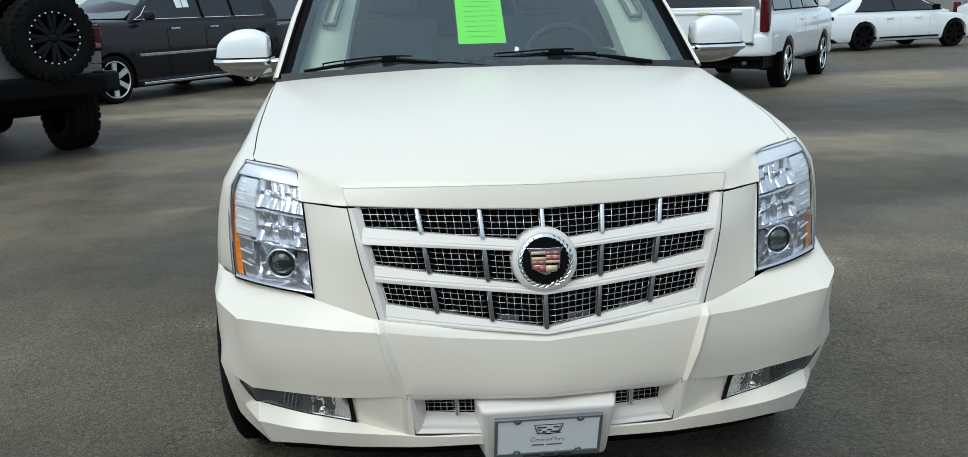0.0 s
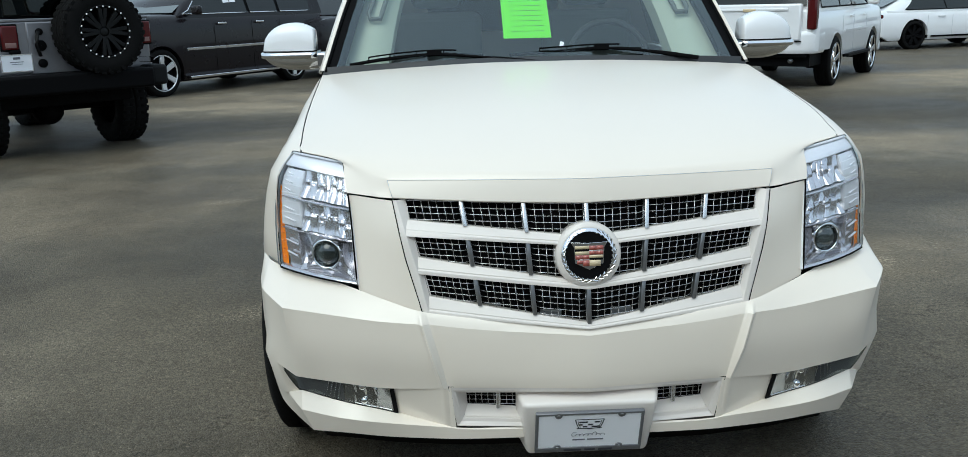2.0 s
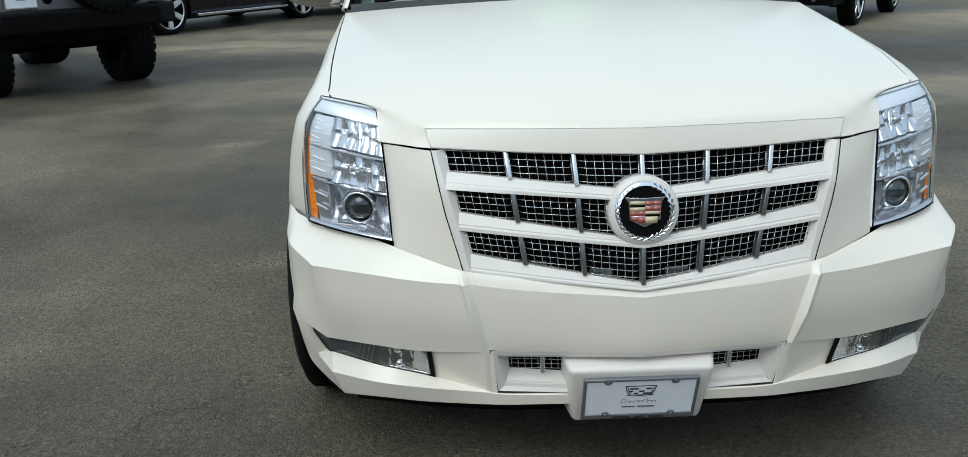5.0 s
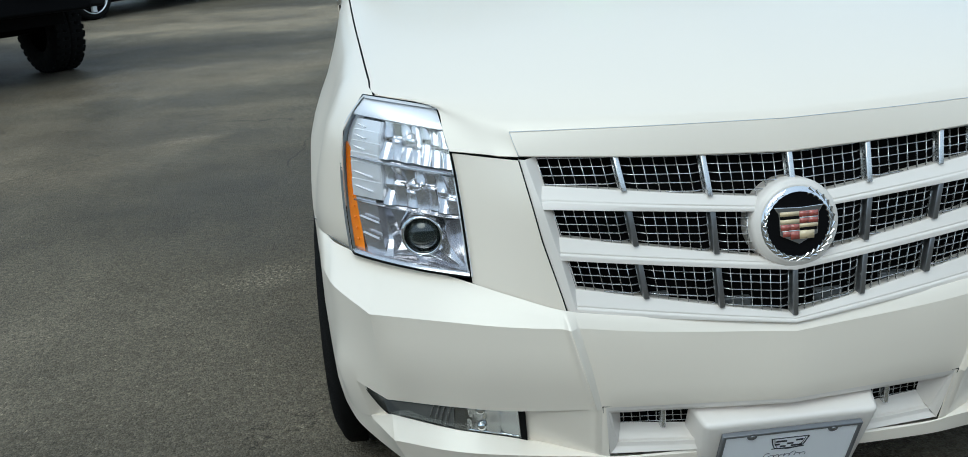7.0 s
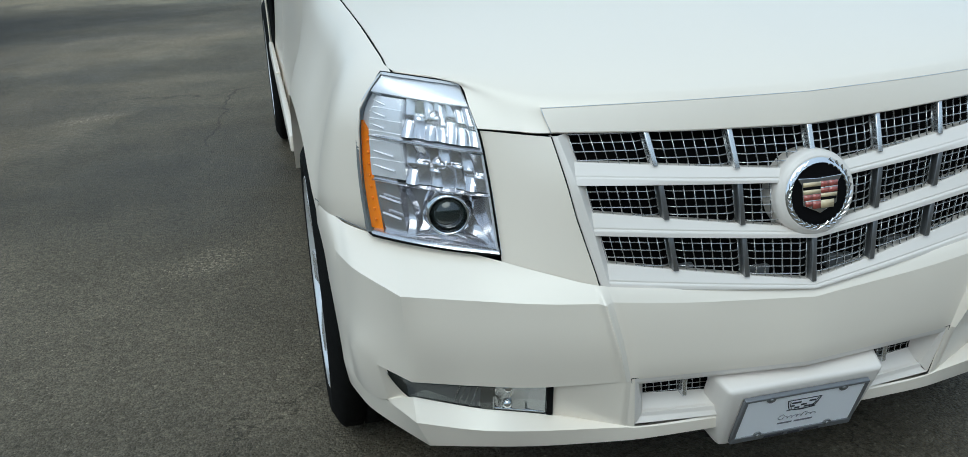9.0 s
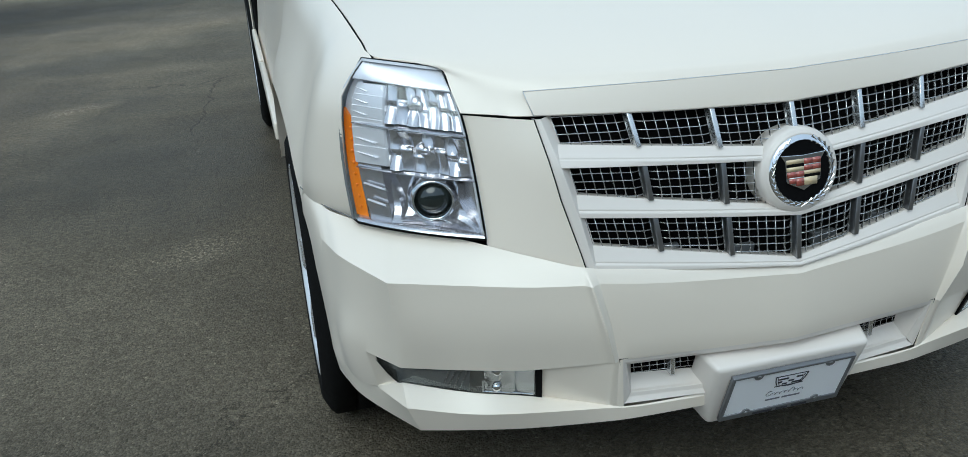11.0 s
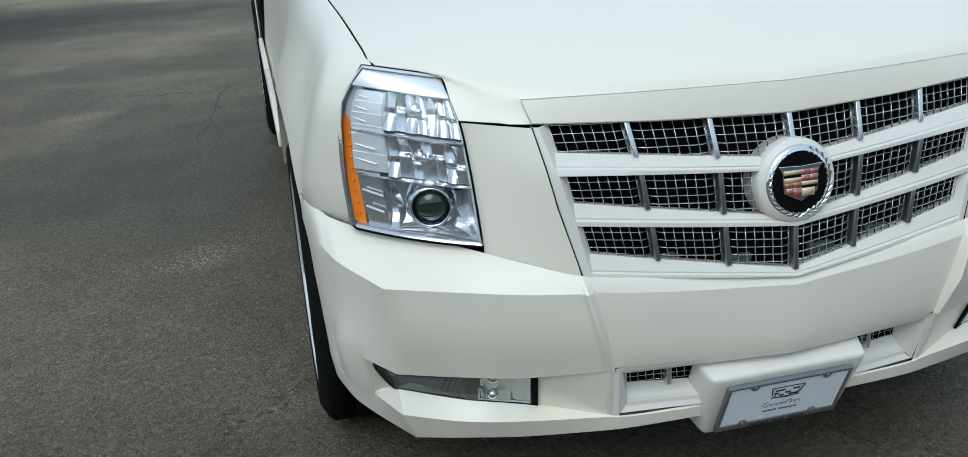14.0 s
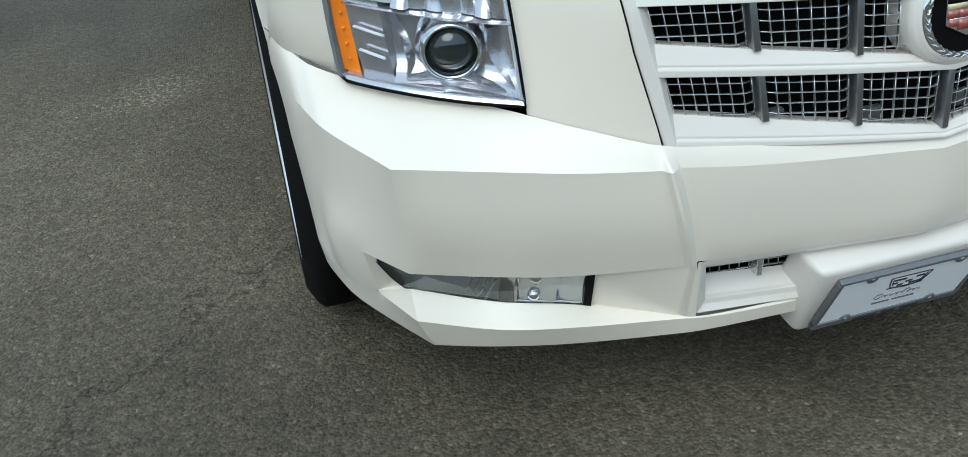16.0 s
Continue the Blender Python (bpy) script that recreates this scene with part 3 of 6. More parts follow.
def fenders():
    ys = list(np.linspace(0, 1, 33))
    for sg in (-1, 1):
        rows = []
        for u in ys:
            y = 0.375 + u * 1.125
            f0 = spline([(.375, .817, 0, 1.083), (.46, .826, 0, 1.101), (.64, .840, 0, 1.135), (.96, .860, 0, 1.171), (1.28, .876, 0, 1.204), (1.5, .886, 0, 1.223)], [y])[0]
            x0, z0 = f0[0], f0[2]
            lead = max(0.0, 1 - (y - .375) / .22)
            zl = (max(arch_z(y), .55 if y > 1 else 0) if .585 < y < 1.488 else (.748 if y < 1 else .55))
            if y < .585:
                zl = .742 + .006 * (y - .36) / .2
            xl = spline([(.375, .898, 0, 0), (.46, .957, 0, 0), (.585, .990, 0, 0), (.75, .998, 0, 0), (1.0, 1.003, 0, 0), (1.5, 1.0, 0, 0)], [y])[0][0]
            r = []
            fore = ((0, 0), (.28, .01), (.60, .10), (.89, .21), (.97, .35), (1.0, .55), (1.0, .78), (1.0, 1.0))
            k = max(0.0, 1 - (y - .375) / .42) ** 1.6
            for (a0, b0), (a1, b1) in zip(BACK, fore):
                a, b = a0 + (a1 - a0) * k, b0 + (b1 - b0) * k
                r.append((x0 + (xl - x0) * a, y + lead * (-.012) * math.sin(math.pi * b), z0 + (zl - z0) * b))
            if .585 <= y:
                r.append((xl - .012, y, zl + .001))
                r.append((xl - .05, y, zl + .006))
            else:
                r.append((xl - .004, y, zl - .006))
                r.append((xl - .008, y, zl - .05))
            rows.append(r)
        bm = bmesh.new()
        grid(bm, side(rows, sg))
        part("front_fender", weld(bm), PEARL, car, "pearl white fender", sharp=45, thick=0.003)
        bm = bmesh.new()
        q = [spline([(0, .895, .352, .741), (1, .955, .457, .747), (2, .991, .574, .753)], [k])[0] for k in np.linspace(0, 2, 12)]
        tube(bm, side([np.array(q)], sg)[0], 0.0013, 5)
        part("bumper_joint", bm, GREYPL, car)
        # wheel housing
        bm = bmesh.new()
        arc = [(1.0 + .485 * math.cos(a), .40 + .485 * math.sin(a)) for a in np.linspace(-.35, math.pi + .35, 22)]
        grid(bm, side([[(x, y, z) for y, z in arc] for x in (.955, .60)], sg))
        grid(bm, side([[(.60, y, z) for y, z in arc], [(.60, 1.0, .3)] * len(arc)], sg))
        part("wheel_housing", weld(bm), BLACK, car, "black wheel housing")
        # fender vent lying on the panel
        bm = bmesh.new()
        pts = [wall_x(z) for z in (.84, .98)]
        hexa(bm, [(pts[0] + .014, 1.34, .84), (pts[0] + .014, 1.45, .84), (pts[1] + .014, 1.45, .98), (pts[1] + .014, 1.36, .98)] + [(pts[0] - .01, 1.34, .84), (pts[0] - .01, 1.45, .84), (pts[1] - .01, 1.45, .98), (pts[1] - .01, 1.36, .98)])
        v = part("fender_vent", weld(bm), PANEL, car, "white fender vent", bevel=0.006)
        v.scale = (sg, 1, 1)
        for k in range(2):
            bm = bmesh.new()
            z = .885 + .045 * k
            tube(bm, [(wall_x(z) + .0145, 1.355, z), (wall_x(z) + .0145, 1.44, z)], .003, 5)
            part("slot", bm, DULL, v)


fenders()


# ---- grille ----
# each row of mesh: top at the outer end and in the middle, bottom at the outer end and in the middle
ROWS = (((.498, .972), (0, .960), (.491, .921), (0, .8765)), ((.494, .880), (0, .8530), (.461, .819), (0, .7520)), ((.465, .776), (0, .7345), (.433, .711), (0, .6395)))
# heights of the creases under each row, outer end and middle, and of the foot of the frame
CREASE = (((.495, .899), (0, .8635)), ((.467, .793), (0, .7495)), ((.445, .682), (0, .6345)))
FOOT = ((.452, .6655), (0, .6245))
DEEP = 0.018


def zline(a, b, x):
    """Height at x on the line from the outer end a to the middle b."""
    return b[1] + (a[1] - b[1]) * min(abs(x) / a[0], 1.15)


def column(u, z):
    """The columns of the mesh lean inwards towards the foot."""
    return u * (1 + .5 * (z - .80))


def grille():
    g = part("grille", bmesh.new(), PANEL, car, "white grille frame with three rows of mesh")
    bm = bmesh.new()
    # sloping shelves, each with a bead and a narrow front strip
    for (t0, c0, b0, d0), crease, nxt in zip(ROWS, CREASE, ROWS[1:] + (None,)):
        low = (nxt[0], nxt[1]) if nxt else FOOT
        x1 = crease[0][0] + .006
        rows = [[] for _ in range(8)]
        for k in range(-16, 17):
            x = x1 * k / 16
            zk, zf, zb = zline(b0, d0, x), zline(*crease, x), zline(*low, x)
            m = zf - .0045
            rows[0].append((x, gy(x, zk) + DEEP + .020, zk - .002))
            rows[1].append((x, gy(x, zk) + DEEP - .0035, zk))
            rows[2].append((x, gy(x, zf) + .0035, zf))
            rows[3].append((x, gy(x, m) + .0045, m + .0012))
            rows[4].append((x, gy(x, m) + .0012, m))
            rows[5].append((x, gy(x, m) - .0005, m - .0022))
            rows[6].append((x, gy(x, zb), zb))
            rows[7].append((x, gy(x, zb) + DEEP + .012, zb + .004))
        grid(bm, rows)
    # side walls
    outer = lambda z: float(np.interp(z, (.664, .817, .975), (.4575, .501, .5345)))
    front = lambda z: float(np.interp(z, (.664, .689, .776, .878, .975), (.437, .444, .4645, .4935, .521)))
    inner = lambda z: .434 + (z - .711) * .247
    for sg in (-1, 1):
        rows = [[] for _ in range(6)]
        for z in np.linspace(.664, .974, 16):
            o, f, i = outer(z), front(z), inner(z)
            rows[0].append((o, gy(o, z) + .030, z))
            rows[1].append((o, gy(o, z) + .002, z))
            rows[2].append((o - .0035, gy(o, z) - .001, z))
            rows[3].append((f + .003, gy(f, z) - .001, z))
            rows[4].append((f, gy(f, z) + .002, z))
            rows[5].append((i, gy(i, z) + DEEP + .004, z))
        grid(bm, side(rows, sg))
    weld(bm, 0.0002)
    for f in bm.faces:
        f.smooth = True
    for e in bm.edges:
        e.smooth = not (len(e.link_faces) == 2 and e.calc_face_angle(0) > radians(24))
    bm.to_mesh(g.data)
    bm.free()
    be = g.modifiers.new("bevel", "BEVEL")
    be.width, be.segments, be.limit_method, be.angle_limit = 0.0010, 2, "ANGLE", radians(25)
    # moulded surround of the badge
    bm = bmesh.new()
    lathe(bm, [(.060, .0920), (.012, .0908), (.005, .0885), (.0012, .0850), (.0005, .0825), (-.0025, .0800), (-.004, .0770), (-.003, .072), (.004, .070)], 72, "y")
    s = part("badge_surround", bm, PANEL, g)
    s.location = (0, .0285, .830)
    s.rotation_euler = (radians(-10), 0, 0)
    # mesh panels between the silver bars
    wire = 0.00105
    for (t0, c0, b0, d0) in ROWS:
        ztop = lambda x: zline(t0, c0, x) + .005
        zbot = lambda x: zline(b0, d0, x) - .0015

        def ends(u):
            hi = ztop(column(u, zline(t0, c0, u)))
            lo = zbot(column(u, zline(b0, d0, u)))
            return hi, lo

        ue = inner(.80) + .003
        for u0, u1 in ((-ue, -.3235), (-.3105, -.1655), (-.1525, -.0065), (.0065, .1525), (.1655, .3105), (.3235, ue)):
            n = max(round((u1 - u0) / .0196), 3)
            bm = bmesh.new()

            def dip(u):
                e = min(u - u0, u1 - u)
                if (u - u0 < u1 - u and abs(u0) > .4) or (u - u0 >= u1 - u and abs(u1) > .4):
                    return 0.0
                return .009 * max(0, 1 - e / .016)

            def at(u, z):
                x = column(u, z)
                return (x, gy(x, z) + DEEP - .001 + dip(u), z)

            def fin(a, b):
                bm.faces.new([bm.verts.new(p) for p in (a, b, (b[0], b[1] + .005, b[2]), (a[0], a[1] + .005, a[2]))])

            for k in range(n + 1):
                u = u0 + (u1 - u0) * k / n
                hi, lo = ends(u)
                tube(bm, [at(u, hi), at(u, lo)], wire, 4)
                fin(at(u, hi), at(u, lo))
            for j in range(12):
                run = []
                for k in range(2 * n + 1):
                    u = u0 + (u1 - u0) * k / (2 * n)
                    hi, lo = ends(u)
                    z = hi - .006 - j * .0163
                    if z > lo + .002:
                        run.append(at(u, z))
                    elif run and run[-1] is not None:
                        run.append(None)
                piece = []
                for p in run + [None]:
                    if p is not None:
                        piece.append(p)
                        continue
                    if len(piece) > 1:
                        tube(bm, piece, wire, 4)
                        for a, b in zip(piece, piece[1:]):
                            fin(a, b)
                    piece = []
            part("mesh_panel", bm, SATIN, g, "silver wire mesh")
        for u in (0, -.159, .159, -.317, .317):
            if u == 0 and t0[0] == .494:
                continue
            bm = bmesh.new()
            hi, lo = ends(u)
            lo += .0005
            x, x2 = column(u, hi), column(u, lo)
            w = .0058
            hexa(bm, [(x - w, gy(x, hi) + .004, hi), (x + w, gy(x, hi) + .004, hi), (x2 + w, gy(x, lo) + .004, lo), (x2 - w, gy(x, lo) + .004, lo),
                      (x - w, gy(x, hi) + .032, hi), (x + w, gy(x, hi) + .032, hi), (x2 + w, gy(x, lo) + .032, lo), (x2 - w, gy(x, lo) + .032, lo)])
            # bars of the lower rows are darker: their shade is put into the colour
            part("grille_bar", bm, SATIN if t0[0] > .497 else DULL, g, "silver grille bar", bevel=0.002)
    # dark space behind
    bm = bmesh.new()
    grid(bm, [both([(x, gy(x, z) + DEEP + .075, z) for x in np.linspace(0, .56, 12)]) for z in np.linspace(.60, 1.0, 8)])
    part("radiator_shroud", bm, SEAM, g, "black radiator behind the mesh")
    # small pale parts low behind the mesh
    for x in (-.27, -.10, .10, .25):
        bm = bmesh.new()
        box(bm, x - .03, x + .03, gy(x, .68) + DEEP + .035, gy(x, .68) + DEEP + .05, .672 - .05 * (1 - abs(x) / .45), .700 - .05 * (1 - abs(x) / .45))
        part("bracket", bm, GREYPL, g, bevel=0.003)
    # badge
    badge = part("badge", bmesh.new(), BLACK, car, "round badge with a chrome wreath and a coloured shield")
    bm = bmesh.new()
    lathe(bm, [(-.0035, .001), (-.0035, .062), (.02, .062)], 48, "y")
    bm.to_mesh(badge.data)
    bm.free()
    badge.location = (0, .0250, .830)
    badge.rotation_euler = (radians(-10), 0, 0)
    badge.scale = (1.08, 1.08, 1.08)
    bm = bmesh.new()
    lathe(bm, [(.006, .0575), (-.003, .0585), (-.0055, .0605), (-.004, .0665), (-.001, .0700), (.006, .0715)], 72, "y")
    for k in range(30):
        a = 2 * math.pi * (k + .5) / 30
        if abs(a - math.pi / 2) < .30:
            continue
        lean = -.42 if math.cos(a) > 0 else .42
        rot = Matrix.Rotation(-a + math.pi / 2, 4, "Y")
        for r, l in ((.0615, lean), (.0665, -lean)):
            m = rot @ Matrix.Translation((0, -.0048, r)) @ Matrix.Rotation(math.pi / 2 + l, 4, "Y") @ Matrix.Diagonal((.0026, .0016, .0072, 1))
            bmesh.ops.create_cone(bm, cap_ends=False, segments=4, radius1=1, radius2=.001, depth=2.0, matrix=m)
    part("wreath", bm, CHROME, badge, "chrome wreath", sharp=60)
    shield = [(-.047, .034), (0, .0315), (.047, .034), (.0385, .020), (.036, -.019), (0, -.037), (-.036, -.019), (-.0385, .020)]
    bm = bmesh.new()
    f = [bm.verts.new((x, -.0075, z)) for x, z in shield]
    b_ = [bm.verts.new((x, .004, z)) for x, z in shield]
    bm.faces.new(f)
    for i in range(8):
        bm.faces.new((f[i], b_[i], b_[(i + 1) % 8], f[(i + 1) % 8]))
    part("shield", weld(bm), CHROME, badge, bevel=0.001)

    def field(x0, x1, z0, z1, m):
        bm = bmesh.new()
        w = lambda z: 1.10 - max(0, .02 - z) * 1.6
        q = [(x0 * w(z0), -.0090, z0), (x1 * w(z0), -.0090, z0), (x1 * w(z1), -.0090, z1), (x0 * w(z1), -.0090, z1)]
        hexa(bm, q + [(x, -.0065, z) for x, y, z in q])
        part("shield_field", bm, m, badge)

    bands = [(-.033, 0, .0165, .0245, GOLD), (-.033, 0, .0105, .0165, SEAM), (-.033, 0, .002, .0105, GOLD),
             (0, .017, .0135, .0245, RED), (.017, .033, .0135, .0245, RED), (.0, .017, .0115, .0135, CRESTPALE), (0, .017, .002, .0115, RED), (.017, .033, .0115, .0135, CRESTPALE), (.017, .033, .002, .0115, RED),
             (-.033, -.016, -.010, .001, RED), (-.016, 0, -.010, .001, RED), (-.031, 0, -.0120, -.010, CRESTPALE), (-.030, -.016, -.0215, -.0120, RED), (-.016, 0, -.027, -.0120, RED),
             (0, .033, -.0060, .001, GOLD), (0, .032, -.0115, -.0060, SEAM), (0, .027, -.027, -.0115, GOLD)]
    for q in bands:
        field(*q)


grille()


# ---- headlamps ----
LAMP_IN = [(0, .648, .151, .729), (.25, .653, .172, .814), (.5, .659, .196, .899), (.75, .668, .228, .983), (1, .685, .306, 1.063)]
LAMP_OUT = [(0, .896, .340, .744), (.25, .901, .362, .83), (.5, .900, .378, .92), (.75, .889, .386, 1.010), (1, .840, .374, 1.087)]


def lamp_at(u, v, deep=0.0):
    a, b = spline(LAMP_IN, [v])[0], spline(LAMP_OUT, [v])[0]
    p = a + (b - a) * u
    n = np.array((.58, -.80, .12 + .10 * v))
    n = n / np.linalg.norm(n)
    k = 0.030 * (1 - abs(2 * u - 1.15) ** 2.2 / 1.15 ** 2.2) * math.sqrt(1 - v ** 5) if u < 1 else 0
    return p + n * (k - deep)


def headlamp(sg):
    lamp = part("headlamp", bmesh.new(), LAMPGREY, car, "clear headlamp with chrome reflectors and a projector")
    us, vs = np.linspace(0, 1, 15), np.linspace(0, 1, 17)

    def patch(u0, u1, v0, v1, deep, nu=6, nv=6):
        return side([[lamp_at(u, v, deep) for u in np.linspace(u0, u1, nu)] for v in np.linspace(v0, v1, nv)], sg)

    def sheet(bm, depth, uu, vv):
        grid(bm, side([[lamp_at(u, v, depth(u, v)) for u in uu] for v in vv], sg))

    # bucket behind the cover
    bm = bmesh.new()
    grid(bm, patch(0, 1, 0, 1, .080, 10, 12))
    for e in (0, 1):
        grid(bm, side([[lamp_at(e, v, d) for v in vs] for d in (0, .080)], sg))
        grid(bm, side([[lamp_at(u, e, d) for u in us] for d in (0, .080)], sg))
    weld(bm)
    bm.to_mesh(lamp.data)
    bm.free()
    # clear cover
    bm = bmesh.new()
    grid(bm, side([[lamp_at(u, v) for u in us] for v in vs], sg))
    c = part("cover", weld(bm), CLEAR, lamp, "clear plastic cover")
    c.visible_shadow = False
    # black gasket, thick along the foot and the inner edge
    inner = [lamp_at(u, 0, .002) for u in us[::-1]] + [lamp_at(0, v, .002) for v in vs[1:]]
    outer = [lamp_at(u, 1, .003) for u in us] + [lamp_at(1, v, .003) for v in vs[::-1][1:]]
    bm = bmesh.new()
    tube(bm, side([np.array(inner)], sg)[0], .0026, 6)
    tube(bm, side([np.array(outer)], sg)[0], .0016, 6)
    part("gasket", bm, SEAM, lamp, "black rubber gasket")
    # smoked band inside the top and outer edge
    bm = bmesh.new()
    grid(bm, patch(0, 1, .982, 1, .0025, 12, 3))
    grid(bm, patch(.962, 1, .68, .982, .0025, 3, 8))
    part("edge_band", weld(bm), LAMPBAND, lamp, "smoked grey edge band")
    bm = bmesh.new()
    grid(bm, side([[lamp_at(u, .01 + .67 * k / 60, .0045 + .0020 * (k % 2) * w) for u, w in ((.964, 0), (.970, 1), (.984, 1), (.990, 0))] for k in range(61)], sg))
    part("ribbed_edge", weld(bm), GREYPL, lamp, "dark grey ribbed edge")
    rnd = random.Random(11)
    # two faceted reflector bowls, each with a bulb
    for v0, v1 in ((.632, .858), (.362, .592)):
        cols, cells = 7, 2
        tip = [[rnd.choice((-.014, -.010, -.007, -.003, .002, .008, .012)) for j in range(cells)] for _ in range(cols)]
        lean = [[rnd.uniform(-.005, .005) for j in range(cells)] for _ in range(cols)]
        deep = [[rnd.uniform(-.002, .002) for j in range(cells)] for _ in range(cols)]
        split = [rnd.uniform(.36, .64) for _ in range(cols)]
        rows = []
        for j in range(cells):
            for q in (.001, .2, .4, .6, .8, .999):
                r = []
                for i in range(cols):
                    w = split[i] * q if j == 0 else split[i] + (1 - split[i]) * q
                    for k in (.001, .17, .34, .5, .66, .83, .999):
                        u, v = .035 + .565 * (i + k) / cols, v0 + (v1 - v0) * w
                        x, z = 2 * (i + k) / cols - 1, 2 * w - 1
                        d = .034 - .014 * (x * x * .8 + z * z * .6) + deep[i][j] - .0034 * (1 - (2 * k - 1) ** 2) + tip[i][j] * (q - .5) + lean[i][j] * (k - .5)
                        r.append(lamp_at(u, v, d))
                rows.append(r)
        bm = bmesh.new()
        grid(bm, side(rows, sg))
        part("reflector", bm, REFLECT, lamp, "faceted chrome reflector", sharp=22)
        c = Vector(lamp_at(.33, (v0 + v1) / 2 + .015, .026) * np.array([sg, 1, 1]))
        m = Matrix.Translation(c) @ Matrix.Rotation(radians(-14 * sg), 4, "Z")
        bm = bmesh.new()
        lathe(bm, [(-.006, .0005), (-.004, .006), (.001, .009), (.006, .0095), (.008, .015), (.011, .0165), (.03, .0165)], 20, "y")
        bm.transform(m)
        part("bulb", bm, REFLECT, lamp, "clear bulb in a chrome collar")
    # chrome plates round the bowls
    bm = bmesh.new()
    uu = np.linspace(.0, .955, 14)
    grid(bm, side([[lamp_at(u, v, d) for u in uu] for v, d in ((.985, .010), (.97, .008), (.945, .007), (.91, .0065), (.885, .0065), (.868, .008), (.860, .012), (.852, .05))], sg))
    part("top_plate", weld(bm), PLATE, lamp, "smooth chrome plate", sharp=40)
    fins = (.375, .48, .585, .64, .71, .78, .85)
    bm = bmesh.new()
    vv = []
    for a, b in zip(fins, fins[1:]):
        vv += [(a + .001, .0012), ((a + b) / 2, .0), (b - .001, -.0012)]
    grid(bm, side([[lamp_at(u, v, d + (.9 * tl if d < .04 else 0)) for u, d in ((.592, .052), (.604, .016), (.62, .013), (.72, .012), (.82, .010), (.858, .006), (.866, .005), (.868, .026))] for v, tl in vv], sg))
    part("side_plate", weld(bm), PLATE, lamp, "silver side plate", sharp=18)
    bm = bmesh.new()
    grid(bm, patch(.860, .962, .585, .985, .0245, 4, 10))
    part("corner_plate", weld(bm), PLATE, lamp, "silver corner plate")
    bm = bmesh.new()
    grid(bm, side([[lamp_at(u, v, d) for v in np.linspace(.02, .86, 16)] for u, d in ((.0, .010), (.022, .009), (.034, .012), (.037, .05))], sg))
    part("inner_plate", weld(bm), PLATE, lamp, sharp=30)
    for v, h, d0 in ((.608, .012, .004), (.348, .008, .006)):
        bm = bmesh.new()
        rows = [[lamp_at(u, v + dv, d) for u in np.linspace(.0, .87, 14)] for dv, d in ((-h - .004, .055), (-h, d0 + .005), (-h * .5, d0 + .001), (0, d0), (h * .6, d0 + .003), (h, d0 + .008), (h + .003, .055))]
        grid(bm, side(rows, sg))
        part("divider", weld(bm), REFLECT, lamp, "chrome divider", sharp=40)
    # fins along the outer side
    for k, (v, u0, u1) in enumerate(((.135, .68, .82), (.235, .66, .83), (.42, .68, .85), (.505, .68, .86), (.66, .74, .88), (.73, .74, .88), (.80, .76, .88))):
        bm = bmesh.new()
        rows = [[lamp_at(u, v + dv + .02 * (u - u0) / (u1 - u0), d) for u in np.linspace(u0, u1, 6)] for dv, d in ((-.006, .015), (-.0045, .008), (.000, .006), (.004, .014))]
        grid(bm, side(rows, sg))
        grid(bm, side([[rows[q][e] for q in range(4)] + [] for e in (0, 0)], sg))
        part("fin", weld(bm), PLATE, lamp, sharp=20)
    # lower chamber with the projector
    bm = bmesh.new()
    sheet(bm, lambda u, v: .056 - .020 * (2 * (u - .36) / .62) ** 2 - .03 * max(0, (.12 - v) / .10) ** 1.5, np.linspace(.03, .66, 14), np.linspace(.03, .340, 10))
    sheet(bm, lambda u, v: .026 - .010 * (v - .03) / .3 + .030 * max(0, (.675 - u) / .03), np.concatenate([[.645, .66], np.linspace(.675, .866, 5)]), np.linspace(.03, .372, 6))
    part("lower_chamber", weld(bm), REFLECT, lamp, "chrome lower chamber", sharp=25)
    bm = bmesh.new()
    grid(bm, side([[lamp_at(u, v, d) for u in np.linspace(.0, .94, 14)] for v, d in ((.004, .004), (.020, .007), (.030, .012), (.036, .04))], sg))
    part("lower_lip", weld(bm), REFLECT, lamp, "chrome lip", sharp=40)
    # swept ribs beside the projector
    for pts, w in ((((.06, .06), (.12, .13), (.16, .22), (.15, .32)), .016), (((.10, .045), (.25, .075), (.42, .075), (.60, .05)), .014), (((.60, .06), (.58, .14), (.60, .24), (.64, .33)), .012)):
        bm = bmesh.new()
        c = spline([(k, u, v, 0) for k, (u, v) in enumerate(pts)], np.linspace(0, 3, 12))
        grid(bm, side([[lamp_at(p[0] + du, p[1] + dv, d) for p in c] for du, dv, d in ((-w, -w * .6, .045), (-w * .4, -w * .3, .020), (w * .4, w * .4, .024), (w * 1.6, w * 1.2, .055))], sg))
        part("rib", weld(bm), REFLECT, lamp, sharp=40)
    c = Vector(lamp_at(.345, .205, .030) * np.array([sg, 1, 1]))
    face = Matrix.Translation(c) @ Matrix.Rotation(radians(14 * sg), 4, "Z")
    bm = bmesh.new()
    lathe(bm, [(.045, .056), (.020, .056), (.004, .053), (-.010, .047), (-.014, .0445), (-.017, .042), (-.012, .0385), (.01, .037)], 48, "y")
    o = part("projector_ring", bm, CHROME, lamp, "chrome projector ring")
    o.matrix_local = face
